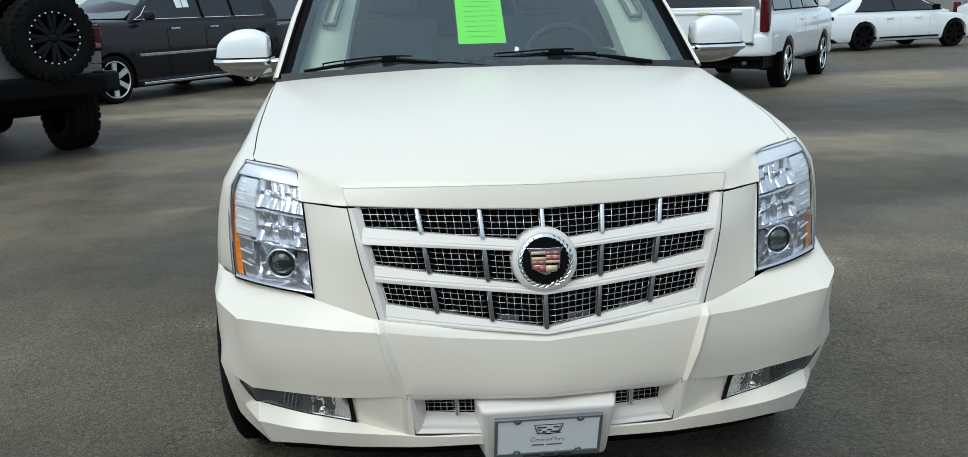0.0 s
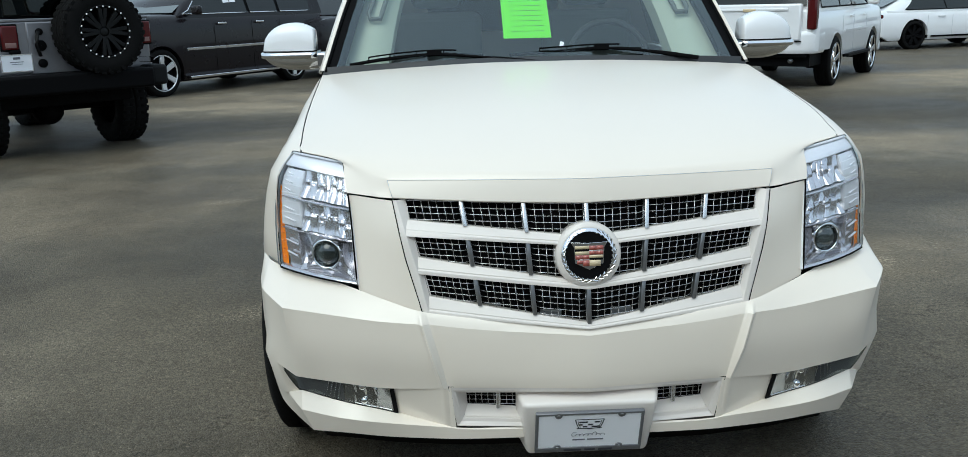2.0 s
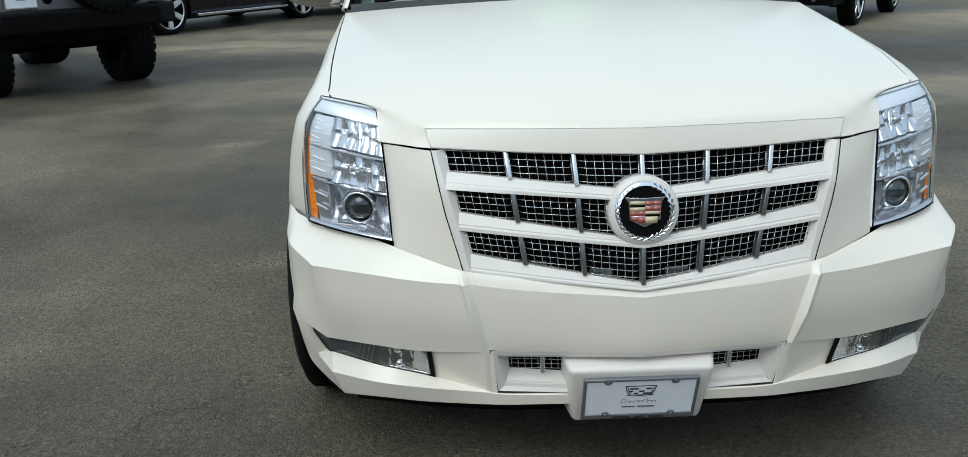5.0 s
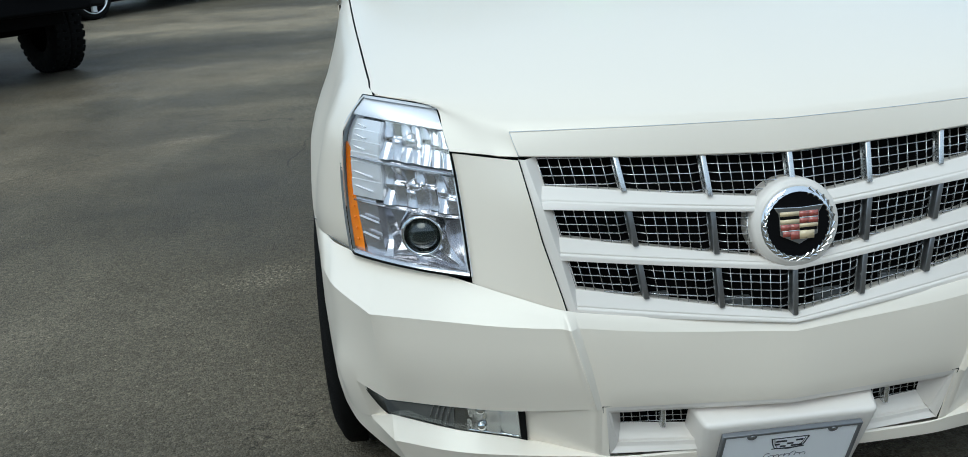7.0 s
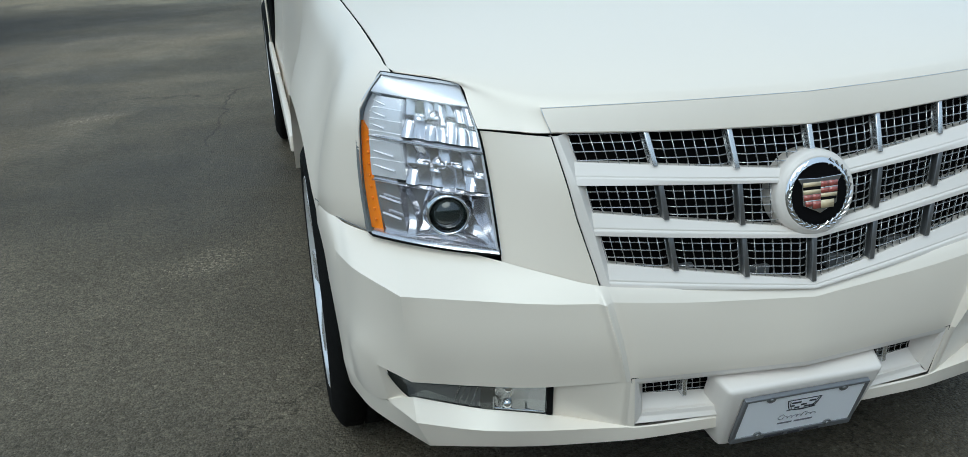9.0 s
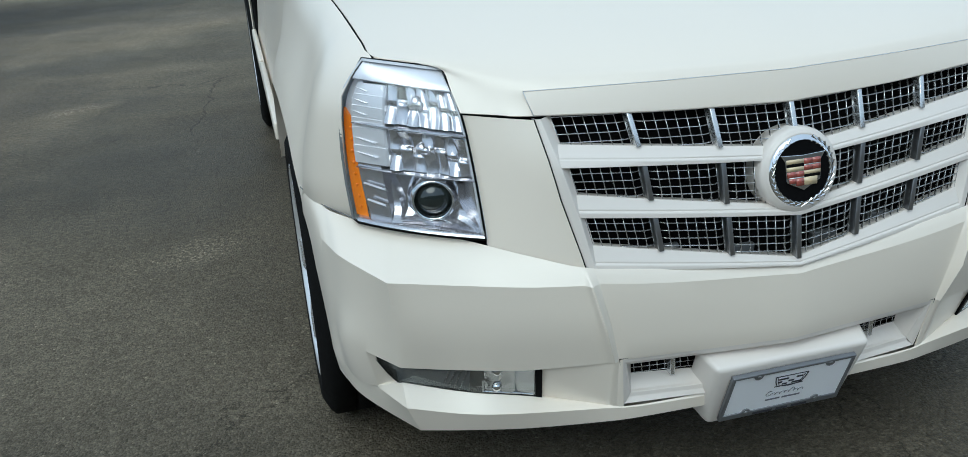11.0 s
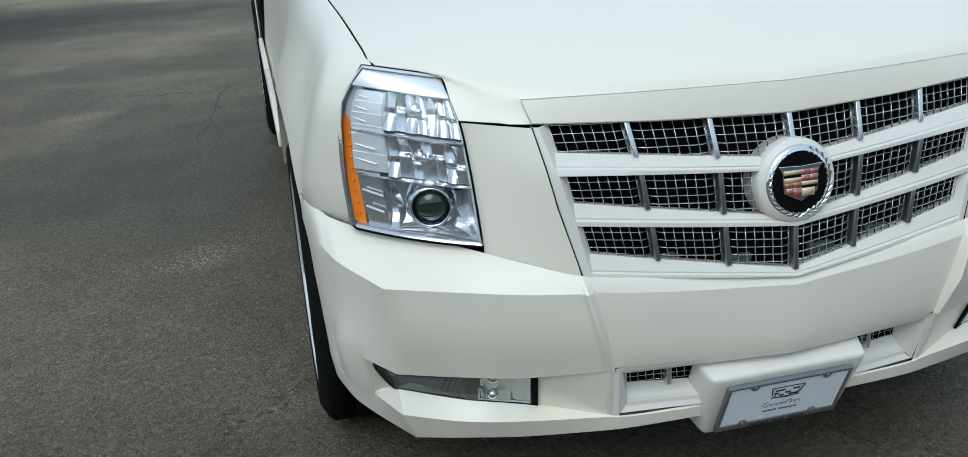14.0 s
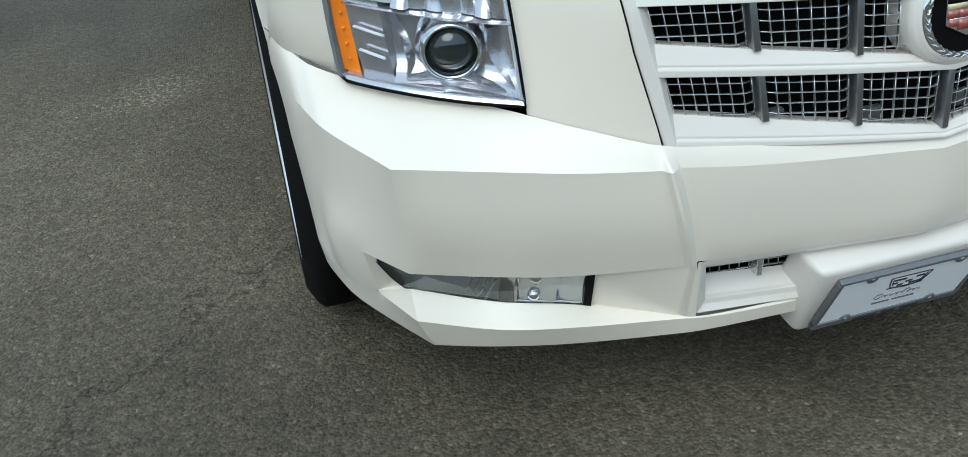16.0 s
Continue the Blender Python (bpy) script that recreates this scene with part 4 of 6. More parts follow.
    bm = bmesh.new()
    lathe(bm, [(-.022, .0005), (-.021, .012), (-.016, .024), (-.008, .033), (.004, .038)], 40, "y")
    o = part("projector_lens", bm, LENSDARK, lamp, "dark glass projector lens")
    o.matrix_local = face
    # amber side reflector, pointed at its head
    bm = bmesh.new()
    rows = [[lamp_at(ua + (.975 - ua) * k, v, .022) for k in np.linspace(0, 1, 5)] for v, ua in [(x, .866 + .085 * max(0, (x - .60) / .08)) for x in np.linspace(.03, .68, 16)]]
    grid(bm, side(rows, sg))
    for k in range(8):
        p = lamp_at(.915, .09 + k * .068, .0195) * np.array([sg, 1, 1])
        bmesh.ops.create_icosphere(bm, subdivisions=1, radius=.0035, matrix=Matrix.Translation(p))
    part("amber_strip", weld(bm), AMBER, lamp, "amber side reflector")


def hood_lip(sg):
    """The turned edge of the hood over the lamp."""
    edge = [HOOD[k][-1] for k in range(10, 21)]
    foot = [lamp_at(min(max((q[0] - .685) / .155, 0), 1), 1) + np.array((0, .001, .0022)) for q in edge]
    bm = bmesh.new()
    grid(bm, side([np.array(edge), np.array(foot)], sg))
    part("hood_lip", bm, PEARL, car)


for sg in (-1, 1):
    headlamp(sg)
    hood_lip(sg)


# ---- fog lamps and lower grille ----
def low_at(s, k, out=0.0):
    """A place on the recess of the fog lamp: s along the bumper, k from shelf to overhang."""
    i = np.array([np.interp(s, S_ALL, B_SHELF[:, a]) for a in range(3)])
    j = np.array([np.interp(s, S_ALL, B_OVER[:, a]) for a in range(3)])
    return i + (j - i) * k + np.array((0, -out + .011, 0))


def fog_at(s, k, out=0.0):
    """The same, drawn in to a tip at the outer end."""
    k0 = min(max((s - 4.12) / .62, 0), 1) ** 1.2 * .86
    return low_at(s, k0 + (1 - k0) * k, out)


def fog_lamp(sg):
    fog = part("fog_lamp", bmesh.new(), BLACK, car, "fog lamp with ribbed dark side reflector")
    bm = bmesh.new()
    ss = np.linspace(1.96, 4.72, 22)
    grid(bm, side([[fog_at(s, k, -.006) for s in ss] for k in (.0, 1.0)], sg))
    grid(bm, side([[fog_at(s, k, o) for s in ss] for k, o in ((-.02, .003), (-.02, .010), (.05, .010), (.06, .003))], sg))
    grid(bm, side([[low_at(s, k, o) for k in (0, 1)] for s, o in ((1.96, .003), (1.96, .011), (2.00, .011), (2.005, .003))], sg))
    weld(bm)
    bm.to_mesh(fog.data)
    bm.free()
    bm = bmesh.new()
    rnd = random.Random(3)
    rows = []
    tips = [rnd.uniform(-.006, .016) for _ in range(4)]
    for q in np.linspace(0, 1, 9):
        r = []
        for i in range(4):
            for k in (.002, .25, .5, .75, .998):
                x = (i + k) / 2 - 1
                o = .001 + .006 * x * x * .6 + .002 * (1 - (2 * k - 1) ** 2) - tips[i] * (q - .5) + .004 * (2 * q - 1) ** 2
                r.append(low_at(2.01 + .99 * (i + k) / 4, .06 + .92 * q, o))
        rows.append(r)
    grid(bm, side(rows, sg))
    part("fog_reflector", bm, FOGCHROME, fog, "chrome fog reflector", sharp=22)
    for s, k in ((2.55, .93), (2.55, .28)):
        bm = bmesh.new()
        bmesh.ops.create_uvsphere(bm, u_segments=14, v_segments=8, radius=.012, matrix=Matrix.Translation(low_at(s, k, .003) * np.array([sg, 1, 1])))
        part("fog_bulb", bm, CHROME, fog)
    # ribbed reflector
    bm = bmesh.new()
    n = 12
    for j in range(n):
        k0, k1 = .06 + .9 * j / n, .06 + .9 * (j + 1) / n
        grid(bm, side([[fog_at(s, k, o) for s in np.linspace(3.0, 4.68, 14)] for k, o in ((k0, .005), ((k0 + k1) / 2, .0085), (k1, .005))], sg))
    part("ribbed_reflector", weld(bm), RIBGREY, fog, "ribbed grey side reflector", sharp=20)
    for j in range(4):
        bm = bmesh.new()
        for q in range(9 - j):
            p = fog_at(3.05 + .085 * j + .012 * q, .90 - .10 * q, .010) * np.array([sg, 1, 1])
            bmesh.ops.create_icosphere(bm, subdivisions=1, radius=.0022, matrix=Matrix.Translation(p))
        part("prism_row", bm, CHROME, fog)
    bm = bmesh.new()
    grid(bm, side([[low_at(s, k, o) for s in np.linspace(2.03, 3.0, 8)] for k, o in ((.055, .004), (.06, .0095), (.10, .0095), (.11, .004))], sg))
    part("lamp_rim", bm, CHROME, fog)
    bm = bmesh.new()
    grid(bm, side([[fog_at(s, k, .0125) for s in np.linspace(2.005, 4.70, 20)] for k in (.05, .35, .65, .985)], sg))
    c = part("cover", weld(bm), FOGGLASS, fog, "clear cover")
    c.visible_shadow = False


for sg in (-1, 1):
    fog_lamp(sg)


def lower_grille():
    g = part("lower_grille", bmesh.new(), PANEL, car, "white lower grille frame with mesh corners")
    bm = bmesh.new()
    k = np.linspace(0, 1, 13)

    def run(x1, y0, y1, z0, z1):
        return both([(x1 * t, y0 + (y1 - y0) * t, z0 + (z1 - z0) * t) for t in k])

    # top rim and roof of the recess
    grid(bm, [run(.393, -.003, .041, .4515, .4515), run(.384, -.002, .042, .444, .442), run(.376, .003, .046, .437, .433), run(.350, .050, .094, .428, .412)])
    # sloping floor and bottom rim
    grid(bm, [run(.345, .056, .104, .362, .372), run(.352, .030, .078, .346, .346), run(.356, .024, .070, .344, .344), run(.360, .022, .070, .332, .334), run(.374, .021, .064, .3215, .3215), run(.374, .050, .076, .317, .317)])
    for sg in (-1, 1):
        grid(bm, side([[(.393, .041, .4515), (.374, .064, .3215)], [(.384, .042, .444), (.365, .066, .331)], [(.376, .046, .434), (.356, .071, .343)], [(.345, .097, .414), (.341, .103, .366)]], sg))
    weld(bm, .001)
    bm.to_mesh(g.data)
    for f in g.data.polygons:
        f.use_smooth = False
    bm.free()
    be = g.modifiers.new("bevel", "BEVEL")
    be.width, be.segments, be.limit_method, be.angle_limit = 0.0012, 2, "ANGLE", radians(20)
    for sg in (-1, 1):
        bm = bmesh.new()
        f = lambda x, z: (sg * x, .058 + .125 * x, z)
        for j in range(12):
            x = .142 + j * .0178
            tube(bm, [f(x, .430), f(x - .003, .3735)], .0013, 4)
        for z in (.3745, .3875, .4005, .4135):
            tube(bm, [f(.14, z), f(.345, z)], .0013, 4)
        part("mesh_panel", bm, SATIN, g, "silver wire mesh")
        bm = bmesh.new()
        box(bm, sg * .254 - .006, sg * .254 + .006, .070, .095, .366, .425)
        part("grille_bar", bm, SATIN, g, bevel=.003)
        bm = bmesh.new()
        grid(bm, [[(sg * .10, .120, .45), (sg * .38, .150, .45)], [(sg * .10, .120, .34), (sg * .38, .150, .34)]])
        part("backing", bm, SEAM, g)
    bm = bmesh.new()
    tube(bm, both([(.395 * x, -.002 + .043 * x, .4535) for x in np.linspace(0, 1, 8)]), .0016, 5)
    for sg in (-1, 1):
        tube(bm, [(sg * .395, .041, .4535), (sg * .376, .066, .321)], .0015, 5)
    part("joint", bm, SEAM, g)


lower_grille()


def plate_holder():
    h = part("plate_holder", bmesh.new(), PANEL, car, "white number plate bracket on the bumper")
    bm = bmesh.new()
    front = [(-.190, -.014, .411), (.190, -.014, .411), (.172, .058, .222), (-.172, .058, .222)]
    back = [(-.207, .060, .432), (.207, .060, .432), (.205, .13, .265), (-.205, .13, .265)]
    hexa(bm, front + back)
    weld(bm)
    bm.to_mesh(h.data)
    bm.free()
    be = h.modifiers.new("bevel", "BEVEL")
    be.width, be.segments, be.limit_method = 0.013, 4, "ANGLE"
    for p in h.data.polygons:
        p.use_smooth = True
    # plate, its frame and print, in a plane that leans
    tilt = math.atan2(.072, .189)
    m = Matrix.Translation((0, .0195, .3165)) @ Matrix.Rotation(tilt, 4, "X")
    plate = part("number_plate", bmesh.new(), PLATEWHITE, car, "white dealer plate in a grey frame")
    bm = bmesh.new()
    box(bm, -.147, .147, -.009, -.003, -.072, .072)
    bm.to_mesh(plate.data)
    bm.free()
    plate.matrix_local = m
    bm = bmesh.new()
    o, i, y0, y1 = (.1535, .0775), (.1445, .0695), -.012, .0
    for a, b in (((-o[0], o[1]), (o[0], i[1])), ((-o[0], -i[1] + .010), (o[0], -o[1]))):
        box(bm, a[0], b[0], y0, y1, min(a[1], b[1]), max(a[1], b[1]))
    for s in (-1, 1):
        box(bm, min(s * i[0], s * o[0]), max(s * i[0], s * o[0]), y0 + .0005, y1, -i[1], i[1])
    part("plate_frame", bm, mat("frame_pewter", (.20, .205, .22), .4, metal=.5), plate, "grey plate frame", bevel=.002)
    for x in (-.089, .089):
        for z in (.0685, -.0600):
            bm = bmesh.new()
            lathe(bm, [(-.0125, .0100), (-.0115, .0108), (-.009, .0108)], 16, "y")
            bmesh.ops.contextual_create(bm, geom=[e for e in bm.edges if e.is_boundary and e.verts[0].co.y < -.0122])
            s = part("screw_tab", bm, bpy.data.materials["frame_pewter"], plate)
            s.location = (x, 0, z)
            bm = bmesh.new()
            bmesh.ops.create_uvsphere(bm, u_segments=10, v_segments=6, radius=.0055)
            s2 = part("screw", bm, DULL, plate)
            s2.location = (x, -.0125, z)
            s2.scale = (1, .6, 1)

    def bar(x0, x1, z0, z1, material, name="print"):
        bm = bmesh.new()
        box(bm, x0, x1, -.0098, -.0088, z0, z1)
        part(name, bm, material, plate)

    # crest outline
    for q in ((-.040, .040, .048, .0505), (-.036, .036, .013, .0152)):
        bar(*q, INK, "crest_line")
    bm = bmesh.new()
    for s in (-1, 1):
        tube(bm, [(s * .041, -.0095, .050), (s * .036, -.0095, .030), (s * .030, -.0095, .016), (0, -.0095, .0115)], .0015, 4)
        tube(bm, [(s * .034, -.0095, .045), (s * .031, -.0095, .030), (s * .025, -.0095, .019)], .0009, 4)
    part("crest_line", bm, INK, plate)
    for q in ((-.030, -.006, .036, .041), (-.030, -.020, .026, .031), (-.004, .010, .026, .031), (.006, .030, .018, .023), (.014, .030, .036, .041), (-.018, -.006, .018, .023)):
        bar(*q, INK, "crest_field")
    # writing that stands for a name: bars of its size
    bm = bmesh.new()
    pts = []
    for k in range(73):
        t = k / 72
        a = 2 * math.pi * 7 * t
        tall = .0070 if .38 < t < .46 or .58 < t < .74 else .0036
        pts.append((-.038 + .082 * t - .0030 * math.sin(a) + .25 * tall * (1 - math.cos(a)), -.0094, -.0155 + tall * (1 - math.cos(a))))
    tube(bm, pts, .0009, 5)
    tube(bm, [(-.036, -.0094, -.003), (-.040, -.0094, .001), (-.047, -.0094, -.003), (-.050, -.0094, -.011), (-.046, -.0094, -.016), (-.038, -.0094, -.0155)], .0009, 5)
    part("script_stroke", bm, INKGREY, plate, "grey script line")
    for x0, x1 in ((-.046, -.010), (-.004, .042)):
        bar(x0, x1, -.0335, -.0285, INKGREY, "print_bar")
    for x0, x1 in ((-.07, -.02), (-.01, .02), (.03, .07)):
        bm = bmesh.new()
        box(bm, x0, x1, -.0126, -.0116, -.0740, -.0665)
        part("frame_print", bm, INK, plate)


plate_holder()


# ---- the white car: cabin, sides, wheels ----
PIL = [(0, .885, 1.50, 1.232), (1, .800, 1.86, 1.54), (2, .690, 2.22, 1.80)]
WS = [(0, 0, 1.36, 1.262), (1, 0, 1.74, 1.57), (2, 0, 2.10, 1.83)]


def screen_row(k, n=11, inset=0.0):
    a, b = spline(WS, [k])[0], spline(PIL, [k])[0]
    r = []
    for u in np.linspace(0, 1, n):
        p = a + (b - np.array((inset, 0, 0)) - a) * u
        p[1] = a[1] + (b[1] - a[1]) * u ** 2.2
        p[2] = a[2] + (b[2] - a[2]) * u ** 2
        r.append(p)
    return np.array(r)


def cabin():
    bm = bmesh.new()
    grid(bm, [both(screen_row(k, inset=.035)) for k in np.linspace(0, 2, 11)])
    w = part("windscreen", weld(bm), SCREEN, car, "tinted windscreen glass")
    w.visible_shadow = False
    # black band round the glass
    rows = []
    for k in np.linspace(0, 2, 11):
        r = screen_row(k, inset=.035)
        rows.append([r[-1] + np.array((.024, -.001, .001)), r[-1] + np.array((.004, -.003, .003)), r[-1] + np.array((-.052, -.001, .003))])
    for sg in (-1, 1):
        bm = bmesh.new()
        grid(bm, side(rows, sg))
        part("glass_border", bm, BLACK, car, thick=.002)
    for sg in (-1, 1):
        bm = bmesh.new()
        rows = []
        for k in np.linspace(0, 2, 11):
            p = spline(PIL, [k])[0]
            rows.append([p + np.array((-.014, -.003, .004)), p + np.array((-.008, -.010, .011)), p + np.array((.004, -.006, .012)), p + np.array((.02, .03, .0)), p + np.array((.015, .09, -.01))])
        grid(bm, side(rows, sg))
        part("pillar", weld(bm), PEARL, car, "white windscreen pillar", sharp=50)
        bm = bmesh.new()
        tube(bm, side([np.array([spline(PIL, [k])[0] + np.array((-.015, -.007, .007)) for k in np.linspace(0, 2, 9)])], sg)[0], .006, 5)
        part("pillar_seal", bm, BLACK, car)
        # inner pillar trim with a grab handle
        bm = bmesh.new()
        rows = []
        for k in np.linspace(.12, 2, 9):
            p = spline(PIL, [k])[0]
            w_ = .17 - .03 * k
            rows.append([p + np.array((-.070, .07, -.03)), p + np.array((-.085 - w_ * .3, .060, -.015)), p + np.array((-.085 - w_ * .7, .068, -.02)), p + np.array((-.085 - w_, .10, -.04)), p + np.array((-.085 - w_, .2, -.08))])
        grid(bm, side(rows, sg))
        part("pillar_trim", weld(bm), CREAM, car, "cream inner pillar trim")
        bm = bmesh.new()
        mid = [spline(PIL, [k])[0] + np.array((-.150, .035, -.01)) for k in np.linspace(.70, 1.15, 7)]
        loop = [q + np.array((.022 * (1 if i in (0, 6) else 1.6), 0, 0)) for i, q in enumerate(mid)] + [q - np.array((.022, 0, 0)) for q in mid[::-1]]
        tube(bm, side([np.array(loop)], sg)[0], .011, 8, closed=True)
        part("grab_handle", bm, LEATHER, car, "pale grab handle")
    # cowl
    bm = bmesh.new()
    r0 = HOOD[-1] + np.array((0, .012, -.014))
    s_ = np.linspace(0, 1, 25)
    r1 = np.array([screen_row(.06, 25)[i] + np.array((0, -.01, .004)) for i in range(25)])
    grid(bm, [both(r0), both((r0 + r1) / 2 + np.array((0, 0, .002))), both(r1)])
    part("cowl", weld(bm), mat("cowl_plastic", (.035, .037, .04), .6, bump=.3), car, "dark plastic cowl", thick=.004)
    # dashboard, seats, steering wheel
    bm = bmesh.new()
    rows = [both([(x, 1.50 + .10 * (x / .8) ** 2, 1.20) for x in np.linspace(0, .80, 9)]), both([(x, 1.72, 1.235) for x in np.linspace(0, .80, 9)]), both([(x, 2.0, 1.225) for x in np.linspace(0, .80, 9)]), both([(x, 2.08, 1.15) for x in np.linspace(0, .80, 9)]), both([(x, 2.05, .75) for x in np.linspace(0, .80, 9)])]
    grid(bm, rows)
    part("dashboard", weld(bm), INTERIOR, car, "dark dashboard")
    for x in (-.42, .42):
        seat = part("front_seat", bmesh.new(), LEATHER, car, "grey leather front seat")
        bm = bmesh.new()
        box(bm, x - .26, x + .26, 2.45, 2.95, .72, .88)
        box(bm, x - .25, x + .25, 2.85, 3.0, .85, 1.45, Matrix.Translation((0, 0, 0)))
        box(bm, x - .14, x + .14, 2.92, 3.02, 1.47, 1.68)
        bm.to_mesh(seat.data)
        bm.free()
        be = seat.modifiers.new("bevel", "BEVEL")
        be.width, be.segments = .05, 4
    bm = bmesh.new()
    rot = Matrix.Translation((.42, 2.16, 1.22)) @ Matrix.Rotation(radians(68), 4, "X")
    ring = [rot @ Vector((.19 * math.cos(a), .19 * math.sin(a), 0)) for a in np.linspace(0, 2 * math.pi, 33)[:-1]]
    tube(bm, ring, .016, 8, closed=True)
    for a in (.2, math.pi - .2, -math.pi / 2):
        tube(bm, [rot @ Vector((0, 0, -.03)), rot @ Vector((.18 * math.cos(a), .18 * math.sin(a), 0))], .02, 6)
    part("steering_wheel", bm, INTERIOR, car)
    # paper behind the glass
    bm = bmesh.new()
    k0, k1 = .305, 1.0
    grid(bm, [[(x, WSy + .004, z - .003) for x in (-.133, .064)] for WSy, z in ((spline(WS, [k])[0][1] + .004, spline(WS, [k])[0][2] - .0) for k in (k0, k1))])
    sheet = part("price_sheet", bm, GREENPAPER, car, "bright green price sheet on the windscreen", thick=.001)
    for i in range(9):
        k = k0 + .08 + i * .065
        p = spline(WS, [k])[0]
        bm = bmesh.new()
        q = p + np.array((0, .002, -.0015))
        w_ = (.05, .04, .06)[i % 3]
        grid(bm, [[(-.100, q[1], q[2]), (.050 - w_ * .3, q[1], q[2])], [(-.100, q[1] + .0016, q[2] + .0013), (.050 - w_ * .3, q[1] + .0016, q[2] + .0013)]])
        part("print_line", bm, PRINT, sheet)
    bm = bmesh.new()
    p = spline(WS, [.20])[0]
    box(bm, -.008, .008, -.002, .001, -.012, .012, Matrix.Translation((.10, p[1] - .004, p[2] + .004)) @ pose(0, 0, 0, -40, 20, 0))
    part("sticker", bm, PLATEWHITE, car, "small white sticker")
    # wipers
    for pts, arm in (([(-.77, 1.495, 1.263), (-.62, 1.47, 1.285), (-.42, 1.45, 1.300), (-.22, 1.43, 1.292)], [(-.42, 1.44, 1.304), (-.25, 1.40, 1.290), (.0, 1.345, 1.265)]),
                     ([(-.115, 1.42, 1.292), (.10, 1.42, 1.302), (.26, 1.43, 1.308), (.43, 1.45, 1.300)], [(.24, 1.42, 1.313), (.42, 1.42, 1.298), (.66, 1.42, 1.262)])):
        w = part("wiper", bmesh.new(), BLACK, car, "black windscreen wiper")
        bm = bmesh.new()
        c = spline([(k, *p) for k, p in enumerate(pts)], np.linspace(0, 3, 12))
        tube(bm, c, .0045, 5, squash=1.7)
        tube(bm, c[2:-2] + np.array((0, -.006, .018)), .0032, 5)
        for q in c[2:-2:2]:
            tube(bm, [q, q + np.array((.004, -.006, .018))], .003, 4)
        box(bm, pts[2][0] - .03, pts[2][0] + .03, pts[2][1] - .025, pts[2][1], pts[2][2] - .002, pts[2][2] + .02)
        weld(bm)
        bm.to_mesh(w.data)
        bm.free()
        bm = bmesh.new()
        tube(bm, spline([(k, *p) for k, p in enumerate(arm)], np.linspace(0, 2, 8)), [.0065] * 5 + [.010] * 3, 6)
        part("wiper_arm", bm, BLACK, w)


cabin()


